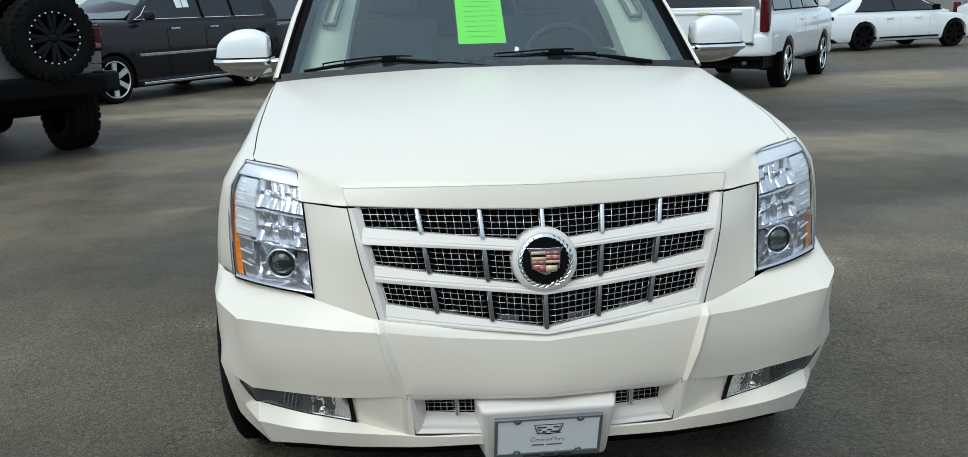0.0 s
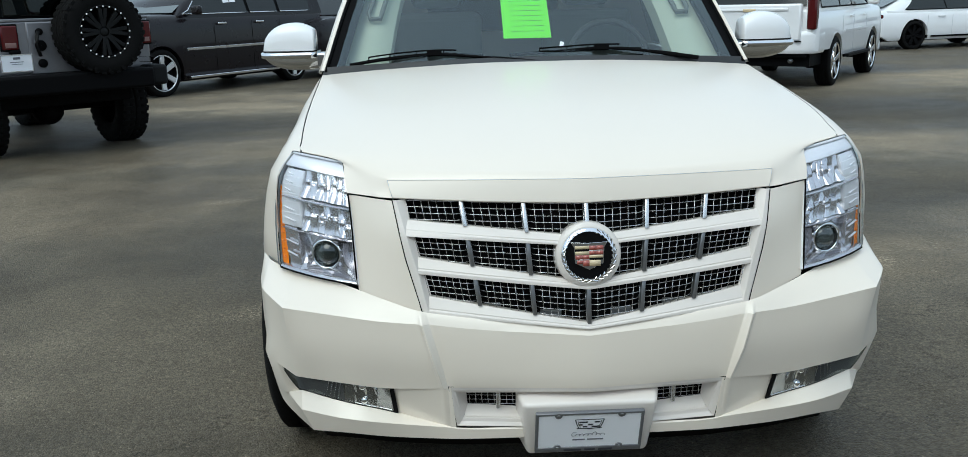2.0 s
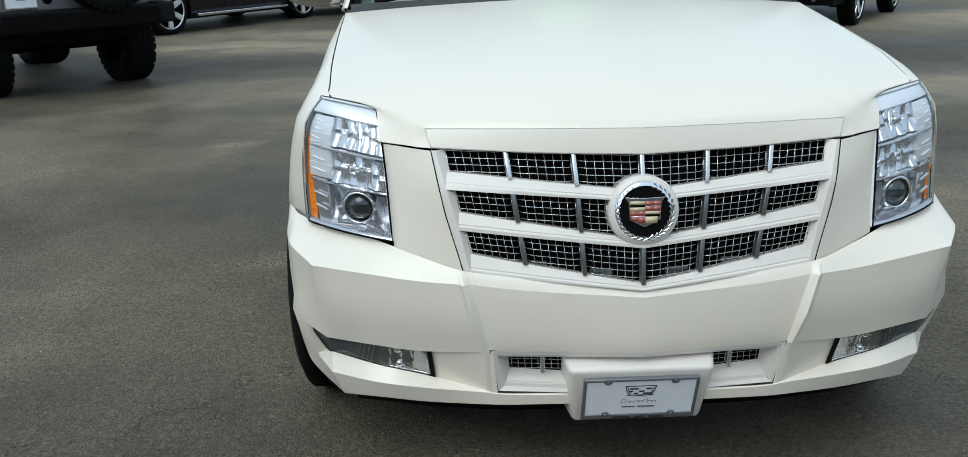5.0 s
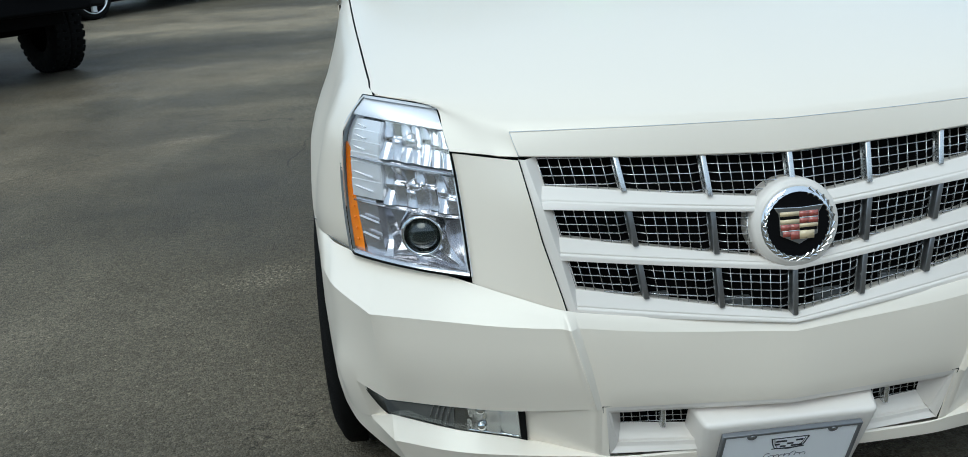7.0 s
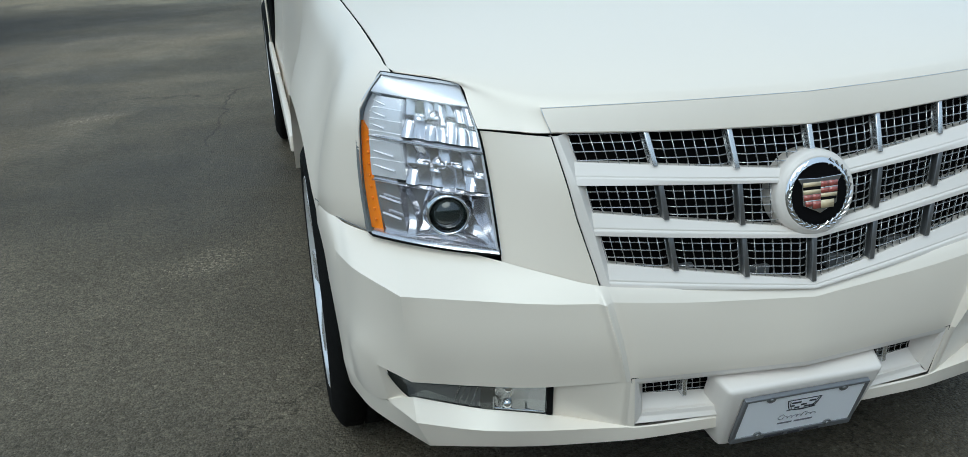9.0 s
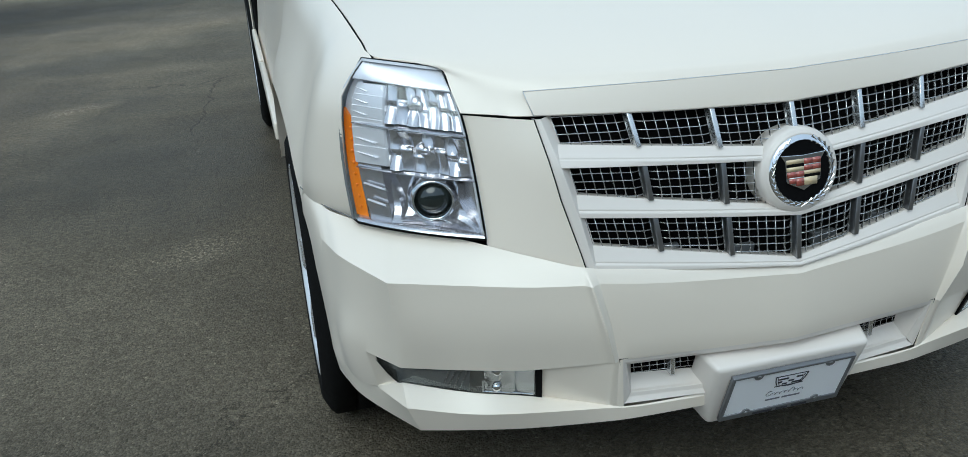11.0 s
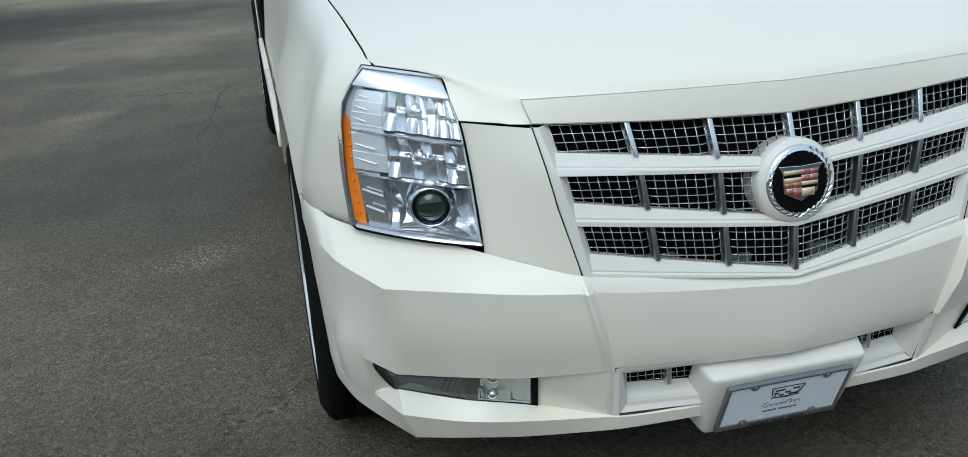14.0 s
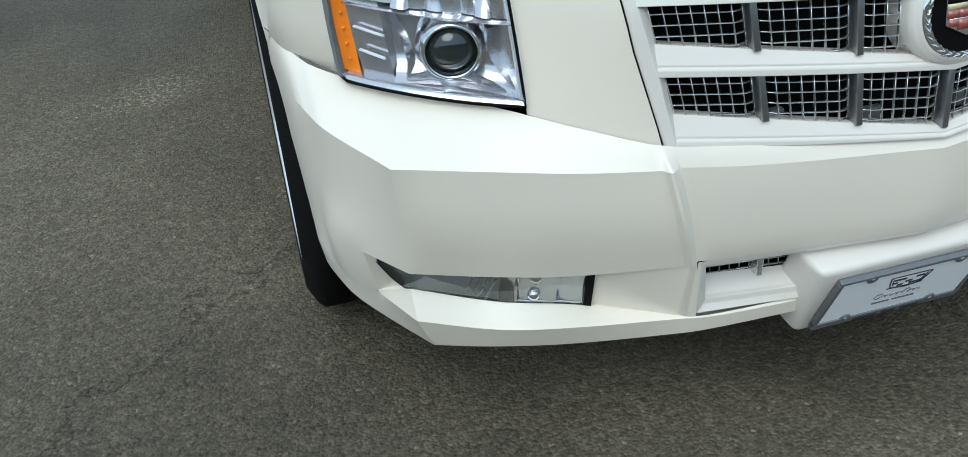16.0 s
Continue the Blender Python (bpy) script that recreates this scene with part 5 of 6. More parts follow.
def sides():
    # doors, rear quarter, roof and tail
    def sec(y):
        k = min((y - 1.5) / .6, 1)
        x0 = .886 + .022 * k
        return [(x0 - .03, y, 1.220)] + [(x0 + (1.0 - x0) * a, y, 1.223 + (.37 - 1.223) * b) for a, b in BACK[:-2]] + [(wall_x(.56) - .002, y, .56), (wall_x(.56) - .02, y, .54), (.90, y, .53)]
    for sg in (-1, 1):
        for nm, y0, y1 in (("front_door", 1.505, 2.58), ("rear_door", 2.59, 3.44)):
            bm = bmesh.new()
            grid(bm, side([sec(y) for y in np.linspace(y0, y1, 6)], sg))
            d = part(nm, weld(bm), PEARL, car, "pearl white door", sharp=89, thick=.004)
            bm = bmesh.new()
            box(bm, sg * .945 - .014, sg * .945 + .014, y1 - .24, y1 - .07, 1.09, 1.12)
            part("door_handle", bm, CHROME, d, "chrome door handle", bevel=.006)
            bm = bmesh.new()
            box(bm, sg * 1.0 - .01, sg * 1.0 + .012, y0 + .02, y1 - .02, .60, .66)
            part("door_moulding", bm, PEARL, d, bevel=.006)
            bm = bmesh.new()
            zt = 1.76
            a, b = y0 + (.33 if nm == "front_door" else .03), y1 - .03
            q = [(.905, y0 + .10 if nm == "front_door" else y0 + .03, 1.235), (.905, b, 1.235), (.735, b, zt), (.735, y0 + .62 if nm == "front_door" else y0 + .03, zt)]
            bm.faces.new([bm.verts.new((sg * x, y, z)) for x, y, z in q])
            part("door_glass", bm, TINT, d, "tinted door glass", thick=.004)
        # quarter panel with arch
        rows = []
        for y in np.linspace(3.45, 5.05, 25):
            zl = max(arch_z(y, 4.0), .50) if 3.52 < y < 4.48 else .52
            x = 1.0 - max(0, (y - 4.8)) * .25
            rows.append([(x - .01, y, zl), (x, y, zl + .02), (x, y, 1.0), (x - .03, y, 1.20), (x - .05, y, 1.235), (x - .25, y - .02, 1.78)])
        bm = bmesh.new()
        grid(bm, side(rows, sg))
        part("rear_quarter", weld(bm), PEARL, car, "pearl white rear quarter panel", thick=.004)
        bm = bmesh.new()
        arc = [(4.0 + .485 * math.cos(a), .40 + .485 * math.sin(a)) for a in np.linspace(-.3, math.pi + .3, 20)]
        grid(bm, side([[(x, y, z) for y, z in arc] for x in (.96, .60)], sg))
        part("wheel_housing", bm, BLACK, car)
        # running board
        bm = bmesh.new()
        box(bm, sg * .84 - .055, sg * .84 + .055, 1.53, 3.42, .36, .42)
        part("running_board", bm, PEARL, car, "white running board with a grey tread", bevel=.015)
        bm = bmesh.new()
        box(bm, sg * .85 - .04, sg * .85 + .04, 1.60, 3.35, .421, .426)
        part("step_tread", bm, BLACK, car)
        # mirror
        # cap shares the body's paint; its cooler, brighter light is put in as WHITE
        mir = part("door_mirror", bmesh.new(), WHITE, car, "white mirror, cap brightened by colour, with a chrome lower half")
        bm = bmesh.new()
        n = 18

        def shell(x0, x1, lift, drop, up):
            """A half shell, upright at its inner end and rounded at the outer."""
            rings = []
            for t in np.concatenate([np.linspace(0, .08, 4), np.linspace(.14, 1, 14)]):
                if up > 0:
                    k = max(1 - max((t - .35) / .65, 0) ** 2.3, 0) ** .5 * (1 - .24 * max((.35 - t) / .35, 0) ** 2)
                else:
                    k = max(1 - max((t - .30) / .70, 0) ** 2.3, 0) ** .5 * (1 - .10 * max((.15 - t) / .15, 0))
                w = max(1 - t ** 4, 0) ** .5
                ring = []
                for q in range(n):
                    a = math.pi * q / (n - 1)
                    c = math.cos(a)
                    ring.append((x0 + (x1 - x0) * t, 1.79 - .070 * max(w, .04) * abs(c) ** .65 * (1 if c > 0 else -1), lift + up * drop * k * math.sin(a) ** (.62 if up > 0 else .45)))
                rings.append(ring)
            rings.insert(0, [(x0, 1.79, lift)] * n)
            return rings

        grid(bm, side(shell(.945, 1.176, 1.313, .122, 1), sg))
        weld(bm)
        for f in bm.faces:
            f.smooth = True
        bm.to_mesh(mir.data)
        bm.free()
        bm = bmesh.new()
        grid(bm, side(shell(.932, 1.177, 1.313, .084, -1), sg))
        part("chrome_shell", weld(bm), CHROME, mir, "chrome lower shell")
        bm = bmesh.new()
        box(bm, min(sg * .86, sg * .985), max(sg * .86, sg * .985), 1.73, 1.83, 1.238, 1.305)
        part("mirror_arm", bm, CHROME, mir, bevel=.01)
        bm = bmesh.new()
        ring = shell(.945, 1.178, 1.313, .0, 1)
        tube(bm, side([np.array([r[0] for r in ring[1:]] + [r[-1] for r in ring[:0:-1]])], sg)[0], .0025, 4, closed=True)
        part("mirror_groove", bm, SEAM, mir)
        bm = bmesh.new()
        loop = np.array([r[0] for r in ring[1:]] + [r[-1] for r in ring[:0:-1]])
        mid_ = loop.mean(axis=0)
        tube(bm, side([mid_ + (loop - mid_) * .985 + np.array((0, 0, -.017))], sg)[0], .0145, 10, closed=True)
        part("chrome_band", bm, CHROME, mir)
    bm = bmesh.new()
    rows = []
    for y, z, w in ((2.08, 1.825, .70), (2.3, 1.862, .725), (2.8, 1.885, .735), (3.6, 1.885, .735), (4.6, 1.865, .735), (5.02, 1.80, .73)):
        rows.append(both([(w * u, y, z - .05 * u ** 3) for u in np.linspace(0, 1, 8)]))
    grid(bm, rows)
    part("roof", weld(bm), PEARL, car, "white roof", thick=.01)
    bm = bmesh.new()
    rows = [both([(.95 * u, 5.06 - .06 * u ** 3, z) for u in np.linspace(0, 1, 6)]) for z in (.45, .60, 1.22)]
    rows.append(both([(.74 * u, 5.0 - .04 * u ** 3, 1.79) for u in np.linspace(0, 1, 6)]))
    grid(bm, rows)
    tg = part("tailgate", weld(bm), PEARL, car, "white tailgate", thick=.01)
    bm = bmesh.new()
    hexa(bm, [(-.74, 5.055, 1.27), (.74, 5.055, 1.27), (.66, 5.01, 1.72), (-.66, 5.01, 1.72), (-.74, 5.04, 1.27), (.74, 5.04, 1.27), (.66, 4.99, 1.72), (-.66, 4.99, 1.72)])
    part("rear_window", weld(bm), DARKGLASS, tg, "dark rear window")
    bm = bmesh.new()
    plan = spline([(0, 0, 5.16, 0), (1, .6, 5.15, 0), (2, .88, 5.10, 0), (3, .985, 4.95, 0), (4, 1.0, 4.62, 0)], np.linspace(0, 4, 17))
    grid(bm, [both([(x * (1 - off), y - off, z) for x, y, _ in plan]) for off, z in ((.05, .36), (.01, .38), (.0, .46), (.0, .66), (.02, .70), (.10, .71))])
    part("rear_bumper", weld(bm), PEARL, car, "white rear bumper", sharp=60, thick=.004)
    for sg in (-1, 1):
        bm = bmesh.new()
        box(bm, min(sg * .84, sg * .965), max(sg * .84, sg * .965), 4.90, 5.045, .86, 1.50)
        part("tail_lamp", bm, TAILRED, car, "tall red tail lamp", bevel=.03)
    bm = bmesh.new()
    box(bm, -.80, .80, .30, 4.9, .23, .42)
    box(bm, -.62, .62, .22, 1.45, .42, .93)
    part("underbody", bm, BLACK, car, "black underbody")
    bm = bmesh.new()
    box(bm, -.88, .88, 1.47, 5.0, .42, .70)
    part("floor_pan", bm, BLACK, car)


sides()
for sg in (-1, 1):
    for y in (.86, 3.97):
        steer = -0.5 if y < 2 else 0
        m = pose(sg * (.864 if y < 2 else .880), y, .410, 0, 0, steer + (0 if sg > 0 else 180))
        wheel(car, m, R=.410, W=.275, rim_r=.285, spokes=7, twin=False)


# ---- other vehicles ----
def loft(bm, secs, cap=True):
    """Cross sections (y, [(x, z), ...] half, from the bottom middle round to the top middle)."""
    rows = []
    for y, pts in secs:
        half = [(x, y, z) for x, z in pts]
        rows.append(half + [(-x, y, z) for x, _, z in half[::-1] if x > 1e-6] + half[:1])
    vs = grid(bm, rows)
    if cap:
        bm.faces.new(vs[0][:-1][::-1])
        bm.faces.new(vs[-1][:-1])
    return weld(bm)


def vehicle(label, m, paint, kind, L, W, H, wb, front, tyre, rim, belt, glassmat, metal, group="parked cars", details=None):
    """A parked car. Its origin lies on the ground under the middle of the rear axle; +y is forward."""
    v = thing("parked_car", label, "car", m, group)
    rear = -(L - wb - front)
    nose = wb + front
    hw = W / 2
    cl = details.get("cl", .24)
    sb = details.get("back", 0.0)
    suv = kind == "suv"
    hood_z = belt + (.02 if suv else -.06)
    # body below the belt line, with the arches left open
    def sec(y):
        e = min(max((y - rear) / .12, 0), 1) ** .5 if y < rear + .12 else min(max((nose - y) / .35, 0), 1) ** .35 if y > nose - .35 else 1
        w = hw * (.86 + .14 * e)
        f = max(0.0, (y - (wb + .02 - (.0 if suv else .25))) / (nose - wb))
        top = belt if y < wb - (.72 if suv else .45) else hood_z - (.12 if suv else .20) * f ** 2
        if not suv and y < -.55:
            top = belt + .04 - .05 * ((-.55 - y) / (-.55 - rear)) ** 2
        bot = cl + (.10 if y < rear + .2 or y > nose - .2 else 0)
        if cl > .3 and y < -tyre:
            bot = .62
        for c in (0, wb):
            d = abs(y - c)
            if d < tyre * 1.16:
                bot = max(bot, tyre + math.sqrt(max((tyre * 1.16) ** 2 - d * d, 0)) * .98)
        zs = (cl, cl + .05, cl + .16, cl + .42 * (belt - cl), belt - .30, belt - .17, belt - .10, belt - .05, belt - .015)
        xs = (w - .055, w - .025, w - .008, w + .004, w - .004, w - .018, w - .034, w - .058, w - .09)
        pts = [(0, bot), (w - .10, bot)]
        for k, z in enumerate(zs):
            z = min(max(z, bot + .001 * k), top - .004 * (9 - k))
            pts.append((float(np.interp(z, zs, xs)), z))
        return y, pts + [(w - .14, top), (w * .5, top + .014), (0, top + .02)]
    ys = sorted(set([rear, rear + .03, rear + .12, nose - .35, nose - .2, nose - .08, nose] + [round(y, 3) for y in np.arange(rear + .15, nose - .36, .2)] + [c + d * tyre * 1.16 for c in (0, wb) for d in (-1.02, -.999, -.96, -.85, -.65, -.4, 0, .4, .65, .85, .96, .999, 1.02)]))
    bm = bmesh.new()
    loft(bm, [sec(y) for y in ys])
    body = part("body", bm, paint, v, sharp=40)
    # cabin
    if suv:
        prof = [(rear + .04, belt, hw - .065), (rear + .10, belt + .25, hw - .10), (rear + .24, H - .05, hw - .19), (rear + .6, H, hw - .22), (wb * .45, H, hw - .25), (wb - .95 - sb, H - .06, hw - .26), (wb - .42 - sb, belt + .22, hw - .16), (wb - .15 - sb, belt, hw - .10)]
    else:
        prof = [(-.85, belt + .02, hw - .16), (-.45, belt + .20, hw - .22), (.05, H - .05, hw - .30), (.6, H, hw - .32), (wb * .5, H, hw - .32), (wb - 1.15, H - .08, hw - .30), (wb - .6, belt + .16, hw - .2), (wb - .2, belt - .02, hw - .14)]
    bm = bmesh.new()
    pts = []
    for y, z, w in prof:
        pts.append((y, [(0, belt - .05), (hw - .060, belt - .05), (hw - .062, belt), (w, max(z - .04, belt + .001)), (w - .07, z + .0), (0, z + .015)]))
    loft(bm, pts)
    cab = part("cabin", bm, paint, v, sharp=40)

    def pane(name, q, parent=cab, lift=.006, material=None):
        bm = bmesh.new()
        f = bm.faces.new([bm.verts.new(p) for p in q])
        bm.normal_update()
        n = f.normal.copy()
        if n.dot(Vector(q[0]) - Vector((0, wb / 2, H / 2))) < 0:
            n = -n
        for x in bm.verts:
            x.co += n * lift
        return part(name, bm, material or glassmat, parent, thick=.004)

    def edge(y, k):
        """A place on the cabin's side at y, k from belt to roof."""
        yy = [p[0] for p in prof]
        z = np.interp(y, yy, [p[1] for p in prof]) - .05
        w = np.interp(y, yy, [p[2] for p in prof])
        zz = belt + .03 + (z - belt - .04) * k
        t = min(max((zz - belt) / max(z + .01 - belt, .05), 0), 1)
        return (hw - .062) + (w - hw + .062) * t, y, zz

    spans = ((rear + .42, .28), (.36, 1.12), (1.2, wb - .62 - sb)) if suv else ((.02, .98), (1.02, wb - .78))
    def strip(name, s, lo0, lo1, up0, up1, off, material, k0=0, k1=1):
        """Glass that follows the cabin's side."""
        bm = bmesh.new()
        rows = []
        for k in (k0, (k0 + k1) / 2, k1):
            r = []
            for u in np.linspace(0, 1, 9):
                x, y, z = edge((lo0 + (lo1 - lo0) * u) * (1 - k) + (up0 + (up1 - up0) * u) * k, k)
                r.append((s * (x + off), y, z))
            rows.append(r)
        grid(bm, rows)
        return part(name, bm, material, cab, thick=.003), rows

    for s in (-1, 1):
        for i, (a, b) in enumerate(spans):
            w, rows = strip("side_window", s, a if suv or i else a - .32, b + (.38 if i == len(spans) - 1 else 0), a if suv or i else a + .10, b, .012, glassmat)
            bm = bmesh.new()
            run = rows[0] + ([rows[1][-1], rows[2][-1]] if i == len(spans) - 1 else [])
            tube(bm, [(x + s * .008, y, z - .004) for x, y, z in run], .012, 5)
            part("window_trim", bm, details.get("trim", CHROME), w)
        a, b = spans[0][0], spans[-1][1]
        if s < 0 and "sheets" in details:
            for y in details["sheets"]:
                strip("window_sheet", s, y, y + .15, y, y + .15, .016, PLATEWHITE, .42, .95)
        strip("pillar_panel", s, a if suv else a - .30, b + .38, a if suv else a + .10, b, .006, BLACK)
    p = {k: (y, z, w) for k, (y, z, w) in enumerate(prof)}
    a, b = prof[-1], prof[-3]
    pane("windscreen", [(a[2] - .10, a[0] - .02, a[1] + .03), (-a[2] + .10, a[0] - .02, a[1] + .03), (-b[2] + .10, b[0] + .02, b[1] - .01), (b[2] - .10, b[0] + .02, b[1] - .01)], lift=.03, material=details.get("screen", glassmat))
    a, b = prof[0], prof[2]
    pane("rear_window", [(a[2] - .12, a[0] + .02, a[1] + .05), (-a[2] + .12, a[0] + .02, a[1] + .05), (-b[2] + .08, b[0] - .02, b[1] - .06), (b[2] - .08, b[0] - .02, b[1] - .06)], lift=.04, material=details.get("rear", glassmat))
    # sills, handles, moulding, door joints
    for s in (-1, 1):
        for y in ((.95, 1.95) if suv else (.80, 1.75)):
            bm = bmesh.new()
            box(bm, s * (hw + .012) - .014, s * (hw + .012) + .014, y - .11, y + .11, belt - .17, belt - .135)
            part("door_handle", bm, details.get("handle", CHROME), body, bevel=.008)
        for y in (.38, 1.16, 2.14):
            bm = bmesh.new()
            box(bm, s * (hw + .001) - .003, s * (hw + .001) + .003, y - .0022, y + .0022, cl + .12, belt - .12)
            part("door_joint", bm, details.get("joint", GREYPL), body)
        if "strip" in details:
            z, mt = details["strip"]
            bm = bmesh.new()
            box(bm, s * (hw + .005) - .008, s * (hw + .005) + .008, .5, wb - .58, z, z + .045)
            part("side_strip", bm, mt, body, bevel=.004)
        if "sill" in details:
            bm = bmesh.new()
            box(bm, s * (hw + .03) - .05, s * (hw + .03) + .05, .55, wb - .55, cl + .03, cl + .075)
            part("sill_strip", bm, details["sill"], body, bevel=.008)
        # mirror
        bm = bmesh.new()
        y = wb - (.78 if suv else .85)
        box(bm, s * (hw + .12) - .10, s * (hw + .12) + .10, y - .05, y + .07, belt + .02, belt + .17)
        mm = part("door_mirror", bm, details.get("mirror", paint), body, bevel=.035)
        # lamps
        bm = bmesh.new()
        z0, z1, inn = details.get("tail", (belt - .38, belt + .14, .18))
        box(bm, min(s * (hw - inn), s * (hw - details.get("inset", .005))), max(s * (hw - inn), s * (hw - details.get("inset", .005))), rear - .012, rear + .16, z0, z1)
        part("tail_lamp", bm, TAILRED, body, bevel=.03)
        bm = bmesh.new()
        box(bm, min(s * (hw - .5), s * (hw - .10)), max(s * (hw - .5), s * (hw - .10)), nose - .14, nose + .01, belt - .33, belt - .16)
        part("headlight", bm, details.get("head", REFLECT), body, bevel=.02)
    bm = bmesh.new()
    box(bm, -hw + .12, hw - .12, rear + .1, nose - .1, cl - .02, .62)
    part("underbody", bm, BLACK, v)
    bm = bmesh.new()
    box(bm, -hw + .06, hw - .06, nose - .10, nose + .03, .36, .56)
    part("front_bumper", bm, paint, v, bevel=.03)
    for y in (0, wb):
        for s in (-1, 1):
            bm = bmesh.new()
            arc = [(y + tyre * 1.165 * math.cos(a), tyre + tyre * 1.15 * math.sin(a)) for a in np.linspace(-.2, math.pi + .2, 20)]
            grid(bm, [[(s * x, p, q) for p, q in arc] for x in (hw - .022, hw - .35)])
            grid(bm, [[(s * (hw - .35), p, q) for p, q in arc], [(s * (hw - .35), y, .3)] * len(arc)])
            part("wheel_housing", weld(bm), BLACK, v)
            mm = pose(s * (hw - .13), y, tyre) if s > 0 else pose(s * (hw - .13), y, tyre, 0, 0, 180)
            wheel(v, mm, R=tyre, W=.27 if suv else .24, rim_r=rim, spokes=details.get("spokes", 6), metal=metal, twin=details.get("twin", False))
    return v, body, rear, hw


def heading(x, y, dx, dy):
    """The pose of a car whose rear axle stands at (x, y) and that faces (dx, dy)."""
    return pose(x, y, 0, 0, 0, math.degrees(math.atan2(-dx, dy)))


def other_cars():
    # dark sport utility car, seen from its left side
    dx, dy = -.524, -.852
    ax, ay = -4.34, 17.45
    vehicle("dark charcoal sport utility car with chrome trim and silver wheels", heading(ax, ay, dx, dy), CHARCOAL, "suv", 5.50, 2.04, 1.90, 3.42, 1.02, .405, .30, 1.36, DARKGLASS, ALLOY, details=dict(strip=(.76, CHROME), sill=CHROME, spokes=6, back=.34, sheets=(1.42, 1.59), joint=SEAM, screen=SKYGLASS, tail=(1.05, 1.3, .30), inset=.12))
    vehicle("black sport utility car parked behind a charcoal one", heading(ax + 2.6, ay + 3.4, dx, dy), CHARCOAL, "suv", 5.2, 2.0, 1.88, 3.0, 1.0, .40, .29, 1.22, DARKGLASS, ALLOY, details=dict(spokes=6, head=DARKGLASS, joint=SEAM, trim=BLACK, tail=(1.05, 1.3, .30), inset=.12))
    # white sport utility car seen from behind
    dx, dy = .585, .811
    ax, ay = 5.18, 13.385
    v, body, rear, hw = vehicle("white sport utility car with red tail lamps", heading(ax, ay, dx, dy), WHITE, "suv", 5.06, 2.04, 1.89, 2.80, 1.0, .40, .28, 1.25, DARKGLASS, CHROME, details=dict(strip=(.84, WHITE), joint=LAMPBAND, cl=.40, sill=BLACK, handle=WHITE, tail=(.945, 1.46, .17), inset=.025, trim=BLACK, spokes=5, mirror=WHITE))
    bm = bmesh.new()
    plan = spline([(0, 0, -.10, 0), (1, .55, -.095, 0), (2, .82, -.055, 0), (3, .955, .035, 0), (4, 1.012, .18, 0), (5, 1.022, .46, 0)], np.linspace(0, 5, 21))
    grid(bm, [both([(x - off * x, rear + y + off, z) for x, y, _ in plan]) for off, z in ((.02, .585), (.006, .60), (.0, .66), (.0, .86), (.006, .90), (.03, .925), (.11, .935))])
    part("rear_bumper", weld(bm), WHITE, v, "white rear bumper", sharp=60, thick=.004)
    bm = bmesh.new()
    box(bm, -.86, .86, rear - .02, rear + .1, .52, .60)
    part("bumper_skirt", bm, BLACK, v, bevel=.02)
    bm = bmesh.new()
    box(bm, -.79, .79, rear - .106, rear + .04, .78, 1.34)
    tg = part("tailgate", bm, WHITE, v, bevel=.03)
    bm = bmesh.new()
    box(bm, -.60, .60, rear - .125, rear - .09, 1.235, 1.275)
    part("tailgate_strip", bm, WHITE, tg, bevel=.008)
    bm = bmesh.new()
    box(bm, -.10, .10, rear - .135, rear - .11, 1.225, 1.27)
    part("tailgate_badge", bm, GOLD, tg, bevel=.008)
    bm = bmesh.new()
    box(bm, -.76, .80, rear - .109, rear + .01, .768, .782)
    part("tailgate_joint", bm, SEAM, tg)
    for x0, x1 in ((.36, .62),):
        bm = bmesh.new()
        box(bm, x0, x1, rear - .110, rear - .10, .87, .89)
        part("badge_bar", bm, SATIN, tg)
    bm = bmesh.new()
    tube(bm, [(.62, rear + .4, .47), (.62, rear + .03, .47)], .035, 10)
    part("exhaust_pipe", bm, DULL, v)
    # white saloon with black wheels
    dx, dy = .966, .258
    ax, ay = 11.42, 22.35
    v, body, rear, hw = vehicle("white saloon car with black wheels and dark glass", heading(ax, ay, dx, dy), WHITE, "saloon", 5.1, 1.90, 1.46, 3.05, .9, .36, .27, .98, DARKGLASS, BLACK, details=dict(strip=(.30, BLACK), handle=WHITE, tail=(.80, .90, .45), trim=BLACK, spokes=7, mirror=BLACK, rear=SKYGLASS, joint=LAMPBAND))
    bm = bmesh.new()
    box(bm, -.80, .80, rear - .03, rear + .06, .36, .52)
    part("bumper_skirt", bm, BLACK, v, bevel=.02)
    vehicle("white car parked beyond a saloon", heading(18.6, 26.4, .95, .30), WHITE, "saloon", 4.8, 1.85, 1.48, 2.9, .9, .34, .24, .98, DARKGLASS, ALLOY, details=dict(handle=WHITE, trim=BLACK, mirror=WHITE))


other_cars()


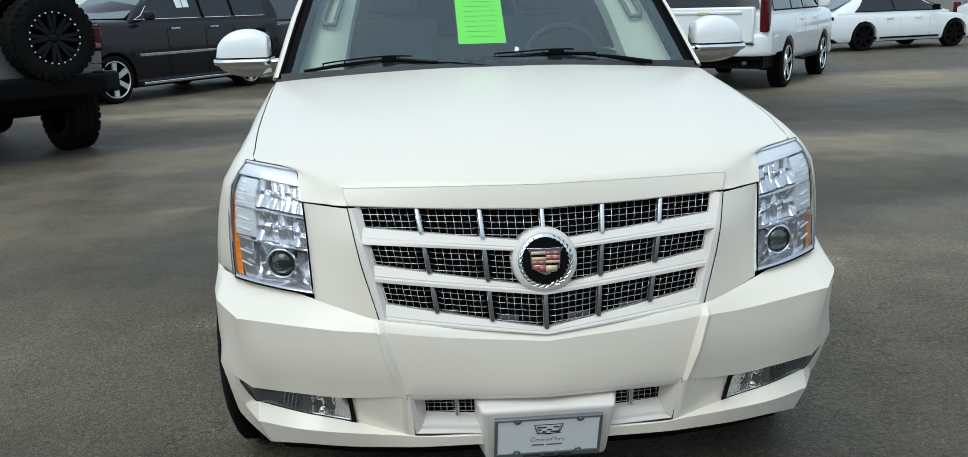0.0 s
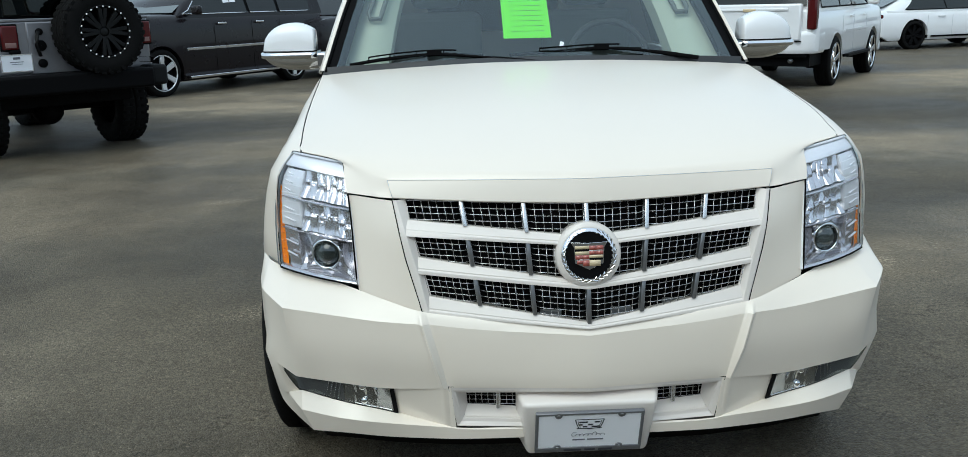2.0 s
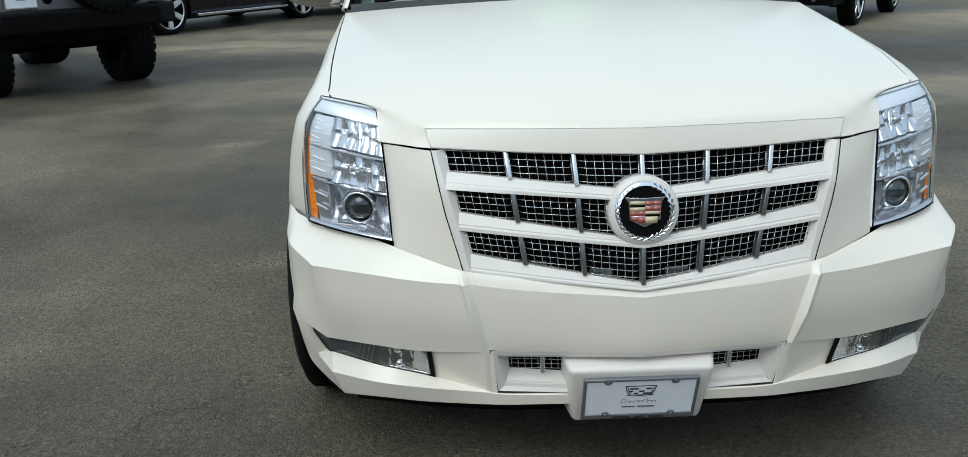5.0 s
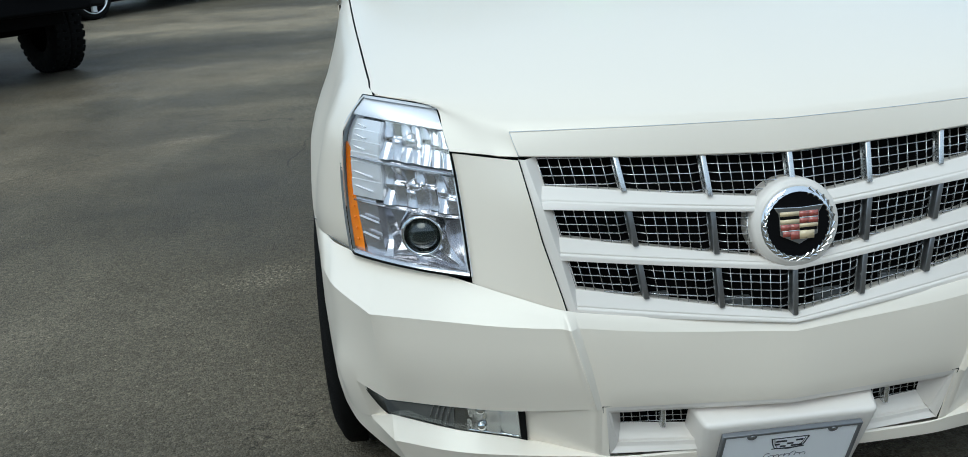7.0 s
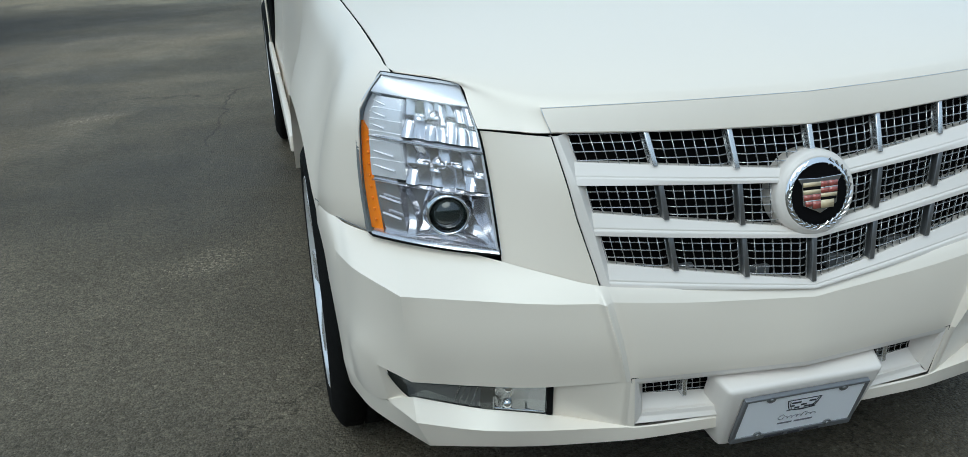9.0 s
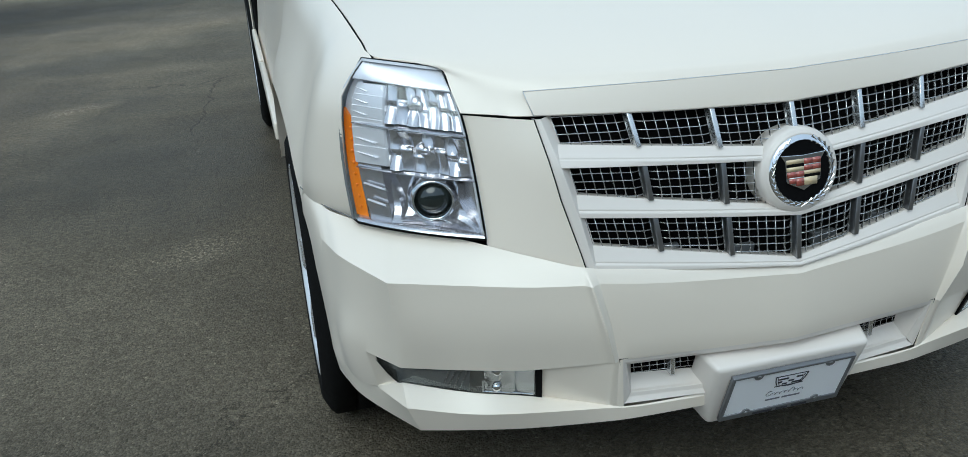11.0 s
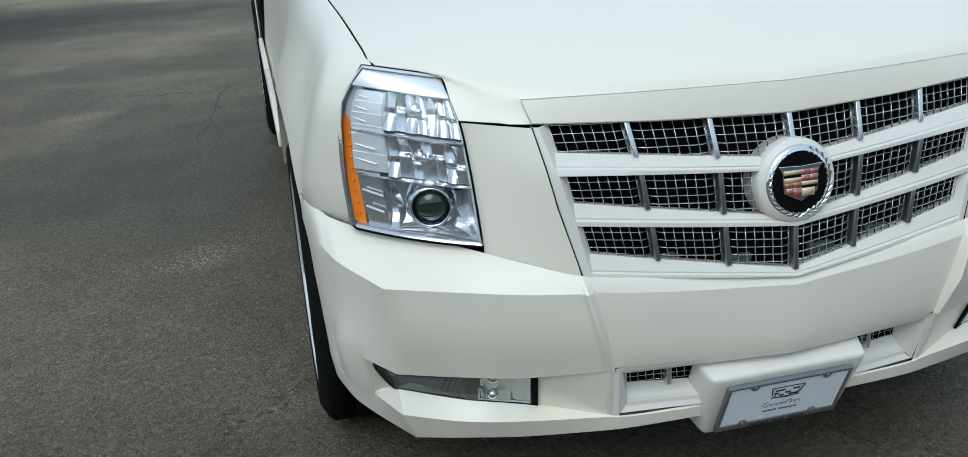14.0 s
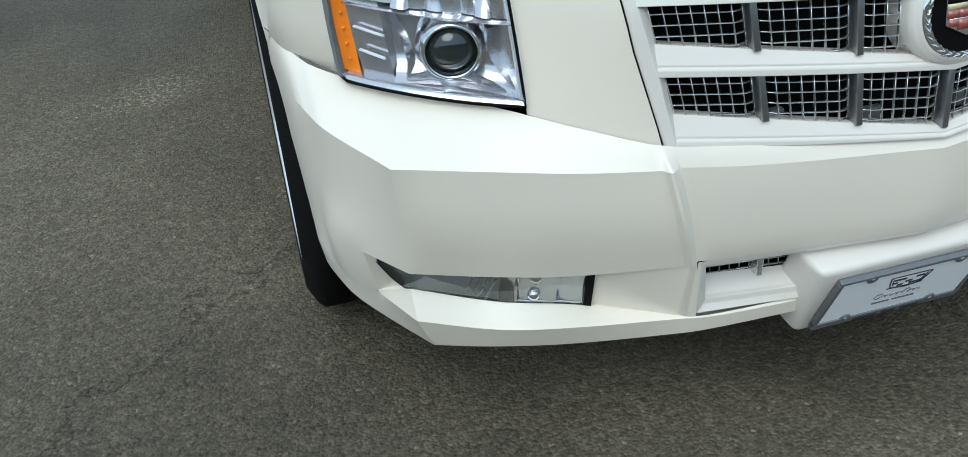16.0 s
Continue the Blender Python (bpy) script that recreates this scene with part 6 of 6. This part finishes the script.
def off_road_car():
    """A boxy off-road car seen from behind. Origin under the middle of the rear axle."""
    d = Vector((-.70, .714)).normalized()
    m = heading(-4.80, 8.16, d.x, d.y)
    j = thing("off_road_car", "grey off-road car with black bumper and spare wheel", "car", m, "parked cars")
    r = -.62
    bm = bmesh.new()
    box(bm, -.78, .93, r, 3.0, .86, 1.42)
    part("body", bm, SILVER, j, bevel=.03)
    bm = bmesh.new()
    loft(bm, [(r + .03, [(0, 1.41), (.75, 1.41), (.70, 1.84), (.60, 1.90), (0, 1.92)]), (1.9, [(0, 1.41), (.75, 1.41), (.70, 1.86), (.60, 1.92), (0, 1.94)])])
    part("soft_top", bm, BLACK, j, "black top")
    bm = bmesh.new()
    box(bm, -.60, .60, r - .005, r + .02, 1.46, 1.80)
    part("rear_window", bm, TINT, j, bevel=.02)
    bm = bmesh.new()
    box(bm, -.86, .80, r - .30, r - .02, .67, .88)
    rb = part("rear_bumper", bm, BLACK, j, "black steel rear bumper", bevel=.03)
    for x0, x1 in ((-1.00, -.84), (.78, .98)):
        bm = bmesh.new()
        box(bm, x0, x1, r - .26, r + .10, .68, .90)
        part("bumper_end", bm, GREYBLACK, rb, bevel=.035)
    bm = bmesh.new()
    box(bm, -.40, .70, r - .02, r + .01, .87, 1.40)
    gate = part("tailgate", bm, SILVER, j, bevel=.02)
    for z, rr in ((1.30, .035), (1.16, .055), (.98, .045)):
        bm = bmesh.new()
        lathe(bm, [(-.035, .001), (-.035, rr * .8), (-.028, rr), (.0, rr)], 20, "y")
        o = part("gate_lock", bm, BLACK, gate, "black lock fitting")
        o.location = (-.28, r - .015, z)
    bm = bmesh.new()
    lathe(bm, [(-.02, .001), (-.02, .06), (-.012, .075), (.0, .08)], 24, "x")
    o = part("fuel_cap", bm, BLACK, j, "black round fuel cap")
    o.location = (-.785, r + .22, 1.24)
    for s in (-1, 1):
        bm = bmesh.new()
        lx = -.58 if s < 0 else .85
        box(bm, lx - .08, lx + .08, r - .05, r + .01, 1.13, 1.37)
        tl = part("tail_lamp", bm, TAILRED, j, "red tail lamp", bevel=.015)
        bm = bmesh.new()
        box(bm, lx - .055, lx + .055, r - .054, r - .03, 1.15, 1.20)
        part("reversing_lens", bm, mat("clear_red_lens", (.22, .12, .11), .2), tl, bevel=.006)
        bm = bmesh.new()
        box(bm, lx - .092, lx + .092, r - .03, r + .005, 1.115, 1.385)
        part("lamp_bezel", bm, BLACK, tl, bevel=.012)
        bm = bmesh.new()
        pts = [(s * .78, -.62, .98), (s * .78, -.45, 1.10), (s * .78, .45, 1.10), (s * .78, .62, .92)]
        v = []
        for x, y, z in pts:
            v.append([(x, y, z), (x + s * .17, y, z - .01), (x + s * .17, y, z - .06), (x, y, z - .05)])
        grid(bm, v)
        part("fender_flare", weld(bm), BLACK, j, thick=.01)
    bm = bmesh.new()
    box(bm, -.70, -.39, r - .05, r - .04, .91, 1.085)
    pl = part("number_plate", bm, PLATEWHITE, j, "white plate", bevel=.004)
    for x0, x1, z0, z1 in ((-.70, -.39, 1.075, 1.085), (-.70, -.39, .91, .92), (-.70, -.692, .92, 1.075), (-.398, -.39, .92, 1.075)):
        bm = bmesh.new()
        box(bm, x0, x1, r - .054, r - .048, z0, z1)
        part("plate_frame", bm, SATIN, pl)
    for x0, x1, z0, z1 in ((-.58, -.51, 1.035, 1.058), (-.61, -.48, 1.005, 1.012), (-.60, -.49, .985, .990)):
        bm = bmesh.new()
        box(bm, x0, x1, r - .0525, r - .049, z0, z1)
        part("print_bar", bm, INKGREY, pl)
    bm = bmesh.new()
    box(bm, -.60, -.49, r - .06, r - .005, 1.088, 1.125)
    part("plate_lamp", bm, BLACK, j, bevel=.012)
    bm = bmesh.new()
    tube(bm, [(-.30, r - .05, 1.30), (-.33, r - .075, 1.22), (-.33, r - .075, 1.12), (-.30, r - .05, 1.06)], .018, 8)
    part("gate_handle", bm, GREYBLACK, gate, "black tailgate handle")
    for z in (1.02, 1.30):
        bm = bmesh.new()
        box(bm, .60, .72, r - .045, r, z - .04, z + .04)
        part("gate_hinge", bm, GREYBLACK, gate, bevel=.012)
    bm = bmesh.new()
    box(bm, -.785, .935, r - .006, r + .02, 1.405, 1.435)
    part("belt_trim", bm, SILVER, j, bevel=.008)
    bm = bmesh.new()
    tube(bm, [(-.75, 0, .46), (0, 0, .46), (.75, 0, .46)], .05, 8)
    bmesh.ops.create_uvsphere(bm, u_segments=12, v_segments=8, radius=.17, matrix=Matrix.Translation((-.05, -.02, .44)))
    box(bm, -.70, .70, -.5, .5, .52, .88)
    box(bm, -.4, .4, .2, 2.9, .45, .9)
    part("axle", bm, BLACK, j, "black rear axle")
    for y in (0, 2.6):
        for s in (-1, 1):
            mm = pose(s * .77, y, .445) if s > 0 else pose(s * .77, y, .445, 0, 0, 180)
            wheel(j, mm, R=.445, W=.32, rim_r=.225, spokes=8, metal=BLACK, lugs=34, twin=False)
    sp = wheel(j, pose(.27, r - .20, 1.28, 0, 0, -90), R=.435, W=.31, rim_r=.258, spokes=8, metal=GREYBLACK, lugs=34)
    for k in range(24):
        a = 2 * math.pi * k / 24
        bm = bmesh.new()
        bmesh.ops.create_icosphere(bm, subdivisions=1, radius=.0095)
        o = part("rim_bolt", bm, PLATEWHITE, sp)
        o.location = (.163, .259 * math.cos(a), .259 * math.sin(a))


off_road_car()
